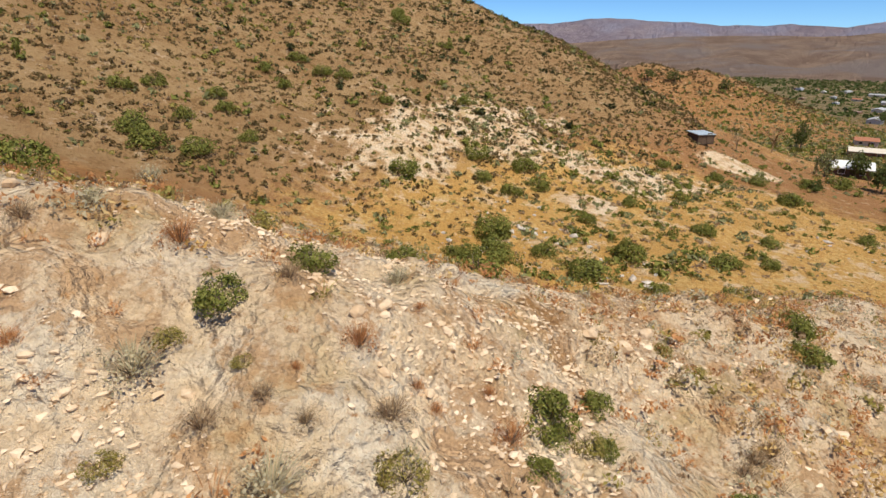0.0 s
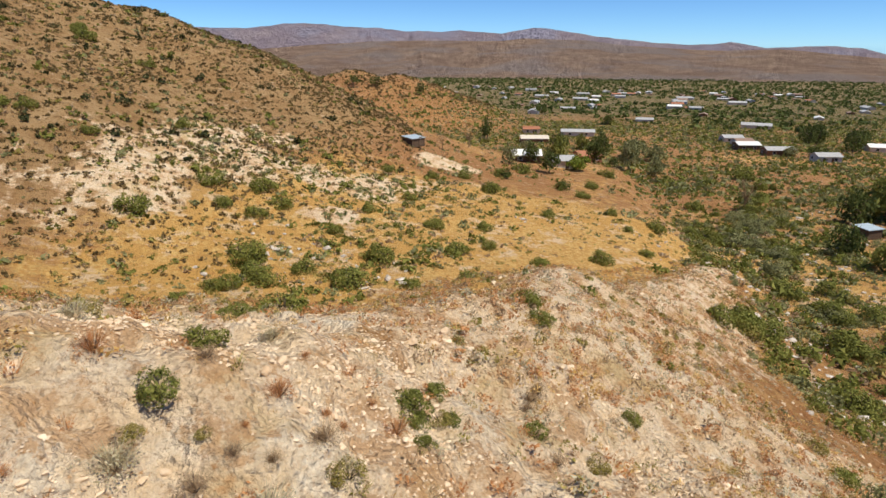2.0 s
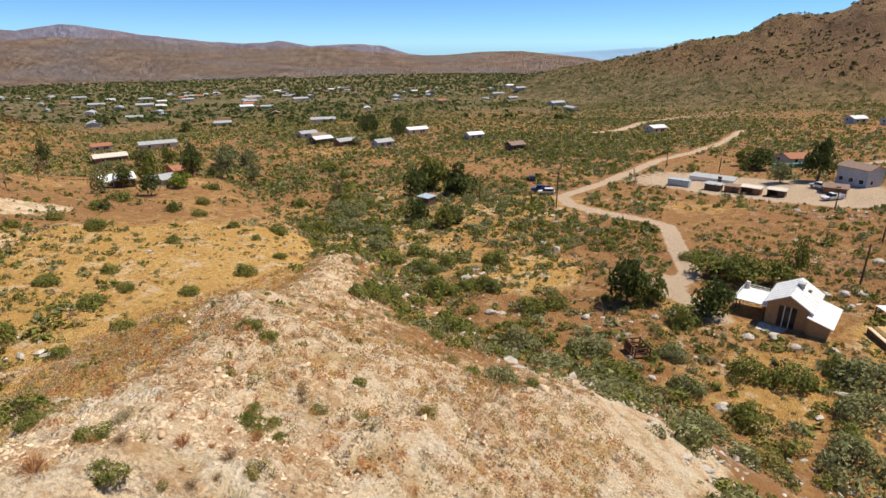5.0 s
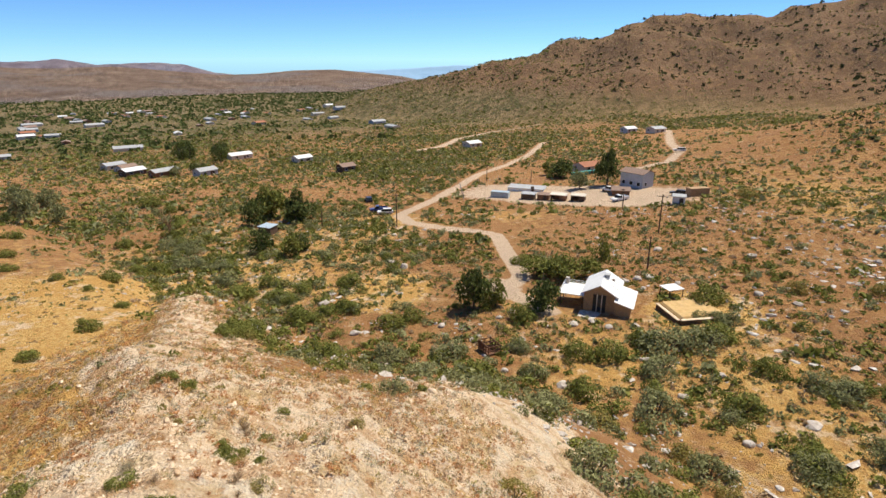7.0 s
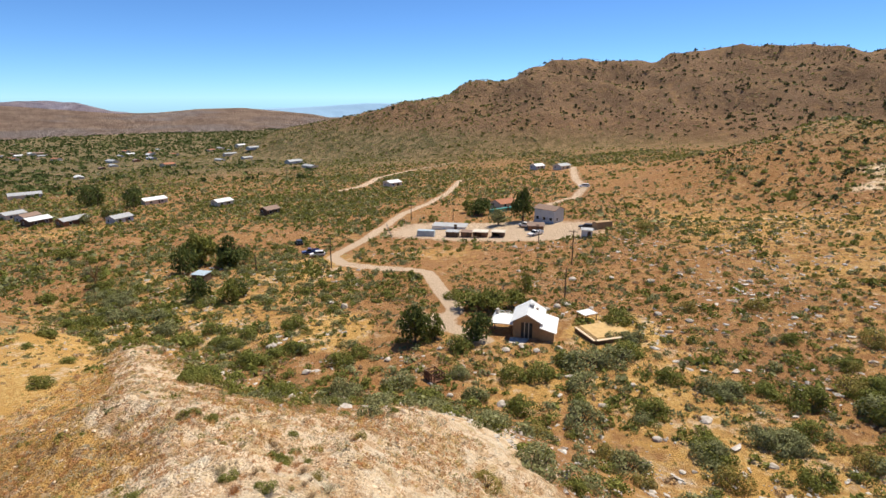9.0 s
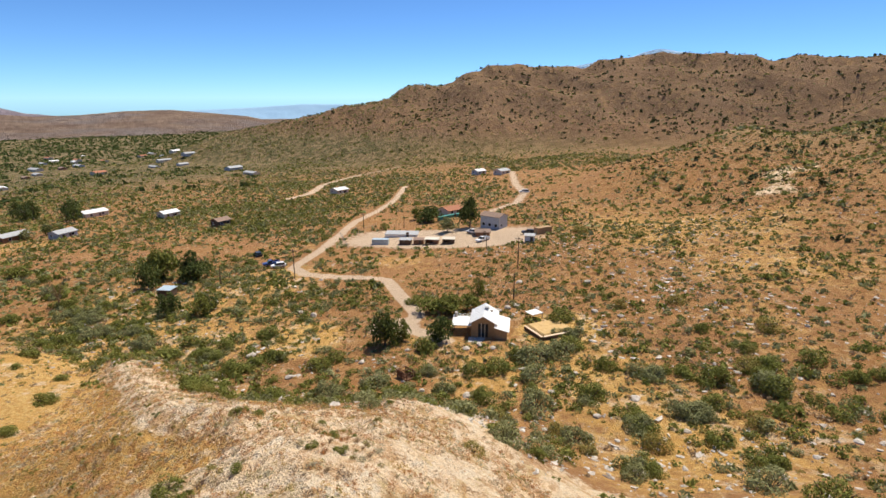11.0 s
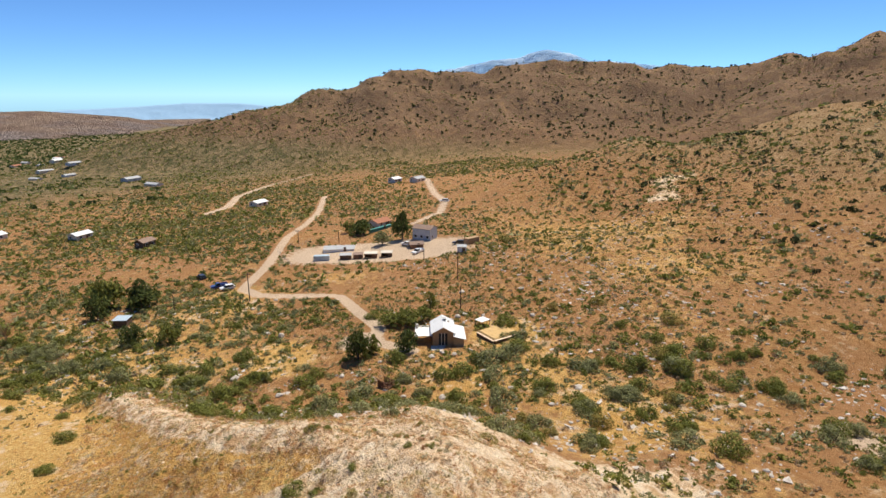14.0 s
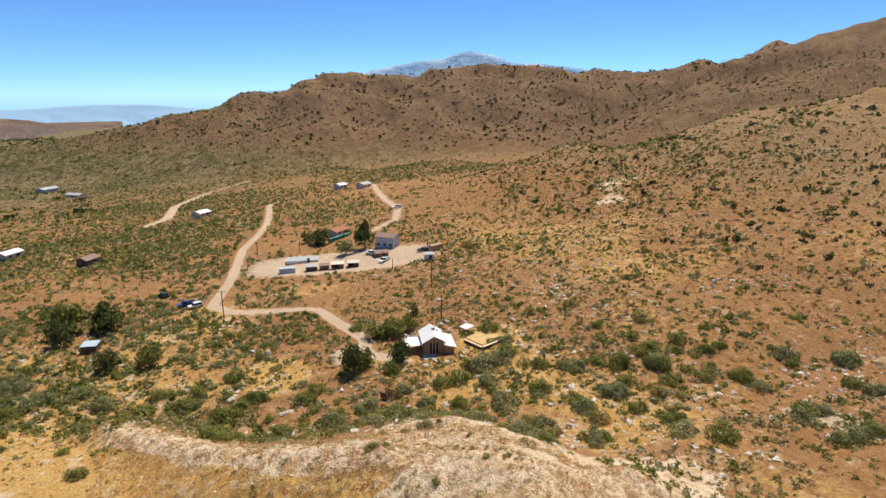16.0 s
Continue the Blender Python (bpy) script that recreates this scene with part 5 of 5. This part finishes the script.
# the white-roofed house above the wash
home = thing("house", 68.9, -22.8, -20.0, "small timber house with white metal gable roof and annexe", "house", "", 0.2, None, 0.92)
# local -x faces the wash; the ridge runs along local x
W, D, EAVE, PEAK_Z = 5.2, 7.4, 3.7, 5.2
part("wall", prism("wall", [(-W / 2, 0), (W / 2, 0), (W / 2, EAVE), (0, PEAK_Z), (-W / 2, EAVE)], -D / 2, D / 2, TAN_WALL), home, "tan timber wall", pose(0, 0, 0, 0, 0, 90))
slope = (PEAK_Z - EAVE) / (W / 2)
for s in (-1, 1):
    e = s * (W / 2 + 0.55)
    sheet_roof = part("roof", prism("roof", [(0, PEAK_Z + 0.03), (e, EAVE - slope * 0.55 + 0.03), (e, EAVE - slope * 0.55 + 0.15), (0, PEAK_Z + 0.15)], -D / 2 - 0.6, D / 2 + 0.6, WHITE_METAL), home, "white sheet metal roof", pose(0, 0, 0, 0, 0, 90))
    for k in range(9):
        y0 = -D / 2 - 0.55 + k * (D + 1.1) / 8
        part("seam", prism("seam", [(0, PEAK_Z + 0.15), (e, EAVE - slope * 0.55 + 0.15), (e, EAVE - slope * 0.55 + 0.19), (0, PEAK_Z + 0.19)], y0 - 0.03, y0 + 0.03, WHITE_METAL), sheet_roof)
part("roof_vent", solid("roof_vent", [((0.8, -0.5, PEAK_Z + 0.25), (0.9, 0.8, 0.5)), ((0.8, -0.5, PEAK_Z + 0.55), (1.1, 1.0, 0.1))], GREY_ROOF, 0.03), home, "grey metal roof cooler")
part("skylight", solid("skylight", [((1.5, -1.5, PEAK_Z - slope * 1.5 + 0.22), (0.7, 0.5, 0.12))], DARK_WOOD), home, "dark skylight")
porch = part("door", solid("door", [((-D / 2 - 0.04, 0, 1.9), (0.08, 2.2, 3.2))], DARK_WOOD), home, "tall dark glazed doorway")
for k in (-0.75, 0, 0.75):
    part("pane", solid("pane", [((-D / 2 - 0.09, k, 2.0), (0.04, 0.6, 2.8))], GLASS), porch, "dark glass pane")
for k in (-0.4, 0.4):
    part("mullion", solid("mullion", [((-D / 2 - 0.13, k, 1.95), (0.1, 0.14, 3.3))], CREAM_WALL), porch, "pale timber mullion")
for k in range(13):
    if abs(k - 6) > 2:
        part("board", solid("board", [((-D / 2 - 0.02, -W / 2 + 0.2 + k * 0.4, 1.8), (0.05, 0.06, 3.4))], TAN_WALL), home)
window(home, 1.2, W / 2 + 0.02, 2.0, 1.0, 1.0, "y", CREAM_WALL)
# annexe on the sunny side with a lower roof
part("annexe_wall", prism("annexe_wall", [(-W / 2 - 2.6, 0), (-W / 2 - 0.02, 0), (-W / 2 - 0.02, 3.0), (-W / 2 - 2.6, 2.3)], -D / 2 + 1.6, D / 2 + 0.9, TAN_WALL), home, "tan annexe wall", pose(0, 0, 0, 0, 0, 90))
low_roof = part("annexe_roof", prism("annexe_roof", [(-W / 2 - 3.1, 2.25), (-W / 2 + 0.1, 3.1), (-W / 2 + 0.1, 3.22), (-W / 2 - 3.1, 2.37)], -D / 2 + 0.6, D / 2 + 1.4, WHITE_METAL), home, "white lean-to sheet roof", pose(0, 0, 0, 0, 0, 90))
part("vent", solid("vent", [((0.4, -W / 2 - 1.2, 3.02), (0.8, 0.5, 0.2))], GREY_ROOF), low_roof, "grey flat vent")
# carport on the shaded side
for px in (-2.4, 0.0, 2.4):
    for py in (W / 2 + 0.4, W / 2 + 4.2):
        part("post", solid("post", [((px, py, 1.15), (0.14, 0.14, 2.3))], DARK_WOOD), home, "dark timber post")
part("carport_roof", solid("carport_roof", [((0.1, W / 2 + 2.3, 2.38), (5.6, 4.4, 0.12))], WHITE_METAL), home, "flat white carport roof")
for k in range(7):
    part("rail", solid("rail", [((-2.4 + k * 0.8, W / 2 + 4.4, 2.75), (0.07, 0.07, 0.65))], WHITE_METAL), home)
for pz in (2.75, 3.05):
    part("handrail", solid("handrail", [((0, W / 2 + 4.4, pz), (5.2, 0.06, 0.06))], WHITE_METAL), home)
    part("handrail", solid("handrail", [((2.6, W / 2 + 2.3, pz), (0.06, 4.2, 0.06))], WHITE_METAL), home)
part("chimney", solid("chimney", [((2.4, W / 2 + 4.0, 2.9), (0.6, 0.6, 1.3))], GREY_STONE, 0.04), home, "small stone chimney")
part("terrace", solid("terrace", [((-D / 2 - 1.6, 0.3, 0.0), (2.8, 5.6, 0.7))], GREY_STONE, 0.08), home, "rough stone terrace")

# the walled sand bed beside the house
bed_wall = thing("retaining_wall", 65.8, -36.0, 12, "low dark retaining wall round a sand bed", "wall", "", 0.5)
part("front", solid("front", [((-3.6, 0.4, 0.55), (0.4, 7.4, 1.1))], DARK_WOOD, 0.05), bed_wall)
part("side", solid("side", [((-0.4, 4.3, 0.55), (6.2, 0.4, 1.1))], DARK_WOOD, 0.05), bed_wall)
part("coping", solid("coping", [((-0.4, 4.3, 1.16), (6.4, 0.55, 0.12)), ((-3.6, 0.2, 1.16), (0.55, 7.4, 0.12))], PALE_STONE, 0.03), bed_wall, "pale stone coping")
sand = thing("sand_bed", 66.3, -36.4, 12, "flat orange sand bed behind a low wall", "sand bed", "", 0.3)
part("sand", solid("sand", [((0, 0.1, 0.5), (6.4, 7.6, 0.8))], SAND, 0.3), sand)
shelter = thing("shelter", 72.4, -35.0, 20, "small open shelter with white sheet roof", "shelter")
for px in (-1.2, 1.2):
    for py in (-1.3, 1.3):
        part("post", solid("post", [((px, py, 0.8), (0.12, 0.12, 1.6))], DARK_WOOD), shelter)
part("roof", solid("roof", [((0, 0, 1.66), (2.6, 3.0, 0.1))], WHITE_METAL), shelter, "white sheet roof")

# burnt-out wreck and a plank by the wash
wreck = thing("wreck", 53.4, -4.2, 30, "burnt rusty metal frame lying in the scrub", "wreck", "", 0.1)
for k in range(5):
    for s in (-1, 1):
        part("upright", solid("upright", [((-1.3 + k * 0.65, s * 0.95, 0.75), (0.12, 0.12, 1.5 + 0.25 * math.sin(k * 2.3 + s)))], RUST), wreck)
for z in (0.3, 0.85, 1.45):
    for s in (-1, 1):
        part("rail", solid("rail", [((0, s * 0.95, z), (2.9, 0.1, 0.14))], RUST), wreck)
    for k in (-1.3, 0, 1.3):
        part("crossbar", solid("crossbar", [((k, 0, z), (0.1, 1.9, 0.12))], RUST), wreck)
part("floor_plate", solid("floor_plate", [((0, 0, 0.22), (2.8, 1.8, 0.08))], RUST), wreck)
part("panel", solid("panel", [((0.5, 0.98, 0.9), (1.5, 0.05, 0.9))], RUST), wreck)
plank = tagged(new("beam", solid("beam", [((0, 0, 0), (4.6, 0.5, 0.25))], POLE_WOOD, 0.04)), "long weathered timber beam beside the wreck", "beam")
plank.matrix_basis = pose(53.8, -7.6, float(ground_at(53.8, -7.6)[0]) + 0.12, 0, 2, 118)

# the compound up the road
house(164.5, -54, 40, 8.2, 5.8, 4.7, 1.0, BLUE_GREY, SHINGLE, "two-storey blue-grey house with brown shingle roof", windows=3, storeys=2)
container(156.4, -10.2, -106, 5.6, 2.3, 1.9, BLUE_METAL, "pale blue steel container in the yard")
flat_shed(170.5, -19.8, -107, 12, 5.0, 1.2, WHITE_METAL, GREY_ROOF, "long low shed with pale grey flat roof")
flat_shed(155.0, -18.9, -110, 4.0, 2.6, 1.9, DARK_WOOD, GREY_ROOF, "dark timber shed with pale roof", "sheds in the yard")
flat_shed(153.8, -23.4, -110, 3.4, 2.6, 1.9, BROWN_WALL, SHINGLE, "small brown timber shed", "sheds in the yard")
flat_shed(151.3, -27.6, -110, 4.6, 2.8, 2.0, BROWN_WALL, CREAM_WALL, "brown timber shed with open front", "sheds in the yard", True)
flat_shed(149, -33, -110, 4.0, 2.6, 1.9, DARK_WOOD, CREAM_WALL, "dark open-fronted timber shed", "sheds in the yard", True)
house(154.5, -46.6, -100, 5.0, 3.8, 1.6, 0.7, BROWN_WALL, SHINGLE, "low brown outbuilding with shingle roof", windows=1)
car(147, -44.6, 120, WHITE_PAINT, "white pickup truck parked in the yard", True, 5.6)
car(158, -44, 40, WHITE_PAINT, "white car parked beside the brown outbuilding")
flat_shed(134.4, -57, -110, 3.2, 2.6, 2.4, WHITE_METAL, GREY_ROOF, "white shed with small openings and grey roof")
container(144, -65.4, -74, 6.0, 2.3, 2.3, TAN_WALL, "tan brown container at the yard's edge")
car(146, -61, 60, DARK_PAINT, "dark car parked near the tan container")
house(206, -46.5, -60, 9, 7, 2.3, 1.2, CREAM_WALL, TERRACOTTA, "low house with red-brown roof behind trees")
flat_shed(196, -44, -60, 14, 0.4, 1.5, TEAL_SCREEN, TEAL_SCREEN, "teal screen fence beside the red-roofed house")
for k in range(22):
    a = k / 21
    x, y = (192 - 24 * a, -12 + 18 * a) if k < 11 else (180 - 26 * (a - 0.5) * 2, 3 - 4 * (a - 0.5))
    ob = thing("fence_post", x, y, 0, "thin grey metal fence post in the yard", "post", "fence posts", 0.2)
    part("post", limb_mesh("post", [((0, 0, 0), 0.05, (0, 0, 1.9), 0.045)], GREY_ROOF, 6), ob)
utility_pole(107, -43.4, 9.3, 60)
utility_pole(85.6, -34.9, 6.8, 60, False)
utility_pole(120.4, 17.5, 9.0, 70)
utility_pole(133.7, -42.1, 4.4, 60, False)
utility_pole(190.6, -6.8, 6.5, 60)
utility_pole(182.9, -22.3, 5.0, 60, False)
utility_pole(125, 38, 5.0, 60, False)
car(141.6, 25.6, 100, BLUE_PAINT, "dark blue truck parked in the scrub", True, 5.2)
car(138, 23.2, 100, WHITE_PAINT, "white car parked beside the blue truck", False, 4.4)
car(155, 31, 20, DARK_PAINT, "old grey car parked in the scrub", False, 4.6)
car(232.8, -90.7, 70, WHITE_PAINT, "white van parked on the upper track", False, 5.2)
flat_shed(119.5, 50.6, -110, 3.6, 3.0, 2.1, DARK_WOOD, BLUE_METAL, "dark shed with pale blue sheet roof under trees")

# houses on the terrace and across the plain
flat_shed(50, 110, 10, 3.4, 3.6, 1.8, DARK_WOOD, BLUE_METAL, "dark hut with pale blue metal roof")
house(91, 124, -30, 7.5, 5.2, 2.2, 1.1, DARK_WOOD, WHITE_METAL, "dark house with bright white roof on terrace")
house(97, 116, -20, 6.5, 5, 2.1, 0.9, CREAM_WALL, GREY_ROOF, "pale house with grey roof on terrace")
for x, y, turn, w, d, walls, roofing, label in (
        (168, 222, -30, 13, 8, BROWN_WALL, CREAM_WALL, "long house with pale tan roof"),
        (214, 243, -35, 18, 7, CREAM_WALL, GREY_ROOF, "long pale house with grey roof"),
        (130, 142, -20, 8, 6, TERRACOTTA, TERRACOTTA, "red-brown house among trees"),
        (323, -1, -50, 9, 7, CREAM_WALL, WHITE_METAL, "small white-roofed house on the plain"),
        (231, 55, -40, 7, 5, DARK_WOOD, SHINGLE, "dark weathered cabin on the plain"),
        (275, 88, -40, 9, 6, CREAM_WALL, WHITE_METAL, "low house with pale roof on the plain"),
        (304, 134, -40, 13, 8, CREAM_WALL, WHITE_METAL, "white house with white roof beside trees"),
        (236, 122, -30, 9, 6, BLUE_GREY, GREY_ROOF, "grey house with grey roof beside trees"),
        (240, 144, -30, 12, 6, BROWN_WALL, GREY_ROOF, "long brown house with grey roof"),
        (246, 163, -30, 10, 7, DARK_WOOD, WHITE_METAL, "dark house with white roof"),
        (273, 190, -30, 10, 7, CREAM_WALL, GREY_ROOF, "pale house with grey roof"),
        (262, 176, -20, 9, 6, BLUE_GREY, SHINGLE, "blue-grey house with brown shingle roof"),
        (196, 262, -30, 9, 7, CREAM_WALL, TERRACOTTA, "pale house with red-brown roof"),
        (105, 330, -10, 10, 7, CREAM_WALL, WHITE_METAL, "pale house with white roof below the knoll"),
        (330, -110, -60, 9, 7, CREAM_WALL, GREY_ROOF, "pale house below the brown hill"),
        (345, -98, -60, 8, 6, BLUE_GREY, WHITE_METAL, "small grey house below the brown hill")):
    house(x, y, turn, w, d, 2.6, 1.1, walls, roofing, label, "houses on the plain")

# the town in the distance: small houses laid out along their streets
g = random.Random(12)
kinds = []
for walls, roofing, w, d, label in ((CREAM_WALL, WHITE_METAL, 14, 9, "pale distant house with a white roof"), (CREAM_WALL, TERRACOTTA, 13, 9, "pale distant house with a red-brown roof"),
        (BLUE_GREY, GREY_ROOF, 16, 9, "grey distant house with a grey roof"), (BROWN_WALL, SHINGLE, 12, 9, "brown distant house with a shingle roof"), (CREAM_WALL, GREY_ROOF, 20, 10, "long pale distant building with a grey roof")):
    kinds.append(house(500 + 40 * len(kinds), 420 + 30 * len(kinds), -40, w, d, 3.2, 1.4, walls, roofing, label, "houses of the far town", 1))
count = 0
while count < 130:
    a, r = radians(g.uniform(14, 82)), g.uniform(0, 1) ** 0.6 * 760 + 380
    x, y = r * math.sin(a), r * math.cos(a)
    x, y = round(x / 34) * 34 + g.uniform(-6, 6), round(y / 34) * 34 + g.uniform(-6, 6)
    z = float(height(np.array([x]), np.array([y]))[0])
    if z > -12 or (a > radians(70) and r < 500) or (a < radians(30) and r < 480):
        continue
    copy_thing(g.choice(kinds), pose(x, y, z - 0.6, 0, 0, g.choice((-40, 50, 40, -50)) + g.uniform(-8, 8)) @ Matrix.Diagonal((g.uniform(0.55, 1.0),) * 3 + (1,)))
    count += 1

# boulders
g = random.Random(5)
BOULDERS = []
for s in range(5):
    bm = bmesh.new()
    bmesh.ops.create_icosphere(bm, subdivisions=2, radius=1)
    for v in bm.verts:
        q = v.co * 1.1 + Vector((s * 7.1, 0, 0))
        v.co = v.co * (1 + 0.35 * noise.noise(q) + 0.12 * noise.noise(q * 3))
        v.co.z *= 0.7
    m = bpy.data.meshes.new("boulder")
    bm.to_mesh(m)
    bm.free()
    m.materials.append(GREY_STONE)
    BOULDERS.append(m)
for x, y, r in ((60, 16, 1.0), (62, 3, 0.8), (66, -8, 1.0), (64, -6, 0.7), (57, -9, 0.9), (48, -6, 0.8), (45, -13, 1.0), (43, -27, 0.9), (36, -38, 1.1), (33, -30, 0.8), (47, -33, 0.9), (79, -29, 1.3), (80, -31.5, 1.2), (81, -34, 1.1),
        (78, -38, 0.9), (62, -20, 0.9), (61, -17, 1.0), (60, -22, 0.8), (60.5, -26, 0.9), (96, -40, 1.2), (93, -48, 1.0), (88, -55, 1.1), (72, 24, 1.4), (90, 12, 1.3), (93, 15, 1.0), (54, 20, 1.0), (46, 9, 0.8), (58, 33, 0.9), (70, -48, 1.0), (66, -52, 0.9)):
    ob = tagged(new("boulder", g.choice(BOULDERS)), "pale grey weathered boulder in the scrub", "boulder", "boulders")
    k = r * 0.75
    ob.matrix_basis = pose(x, y, float(ground_at(x, y)[0]) + 0.15 * k, g.uniform(-15, 15), g.uniform(-15, 15), g.uniform(0, 360)) @ Matrix.Diagonal((k, k * g.uniform(0.7, 1.3), k * g.uniform(0.7, 1.1), 1))
for x, y, r in ((-3.5, 6.6, 0.22), (-1.9, 5.7, 0.25), (-1.4, 8.4, 0.3), (-1.0, 8.8, 0.28), (0.1, 8.9, 0.25), (-5.6, 8.7, 0.3), (-7.6, 9.7, 0.3), (-0.9, 7.6, 0.22), (3.4, 11.4, 0.4), (4.4, 12.0, 0.45), (5.2, 12.7, 0.4), (18.5, 1.9, 0.7), (19.6, 1.2, 0.8), (21, 0.6, 0.7), (17.2, 2.6, 0.6)):
    ob = tagged(new("rock", g.choice(BOULDERS)), "angular cream-white rock on the spur", "rock", "rocks on the spur")
    ob.data = ob.data.copy()
    ob.data.materials[0] = PALE_STONE
    ob.matrix_basis = pose(x, y, float(ground_at(x, y)[0]) + 0.1 * r, g.uniform(-25, 25), g.uniform(-25, 25), g.uniform(0, 360)) @ Matrix.Diagonal((r * 0.55, r * 0.35, r * 0.5, 1))
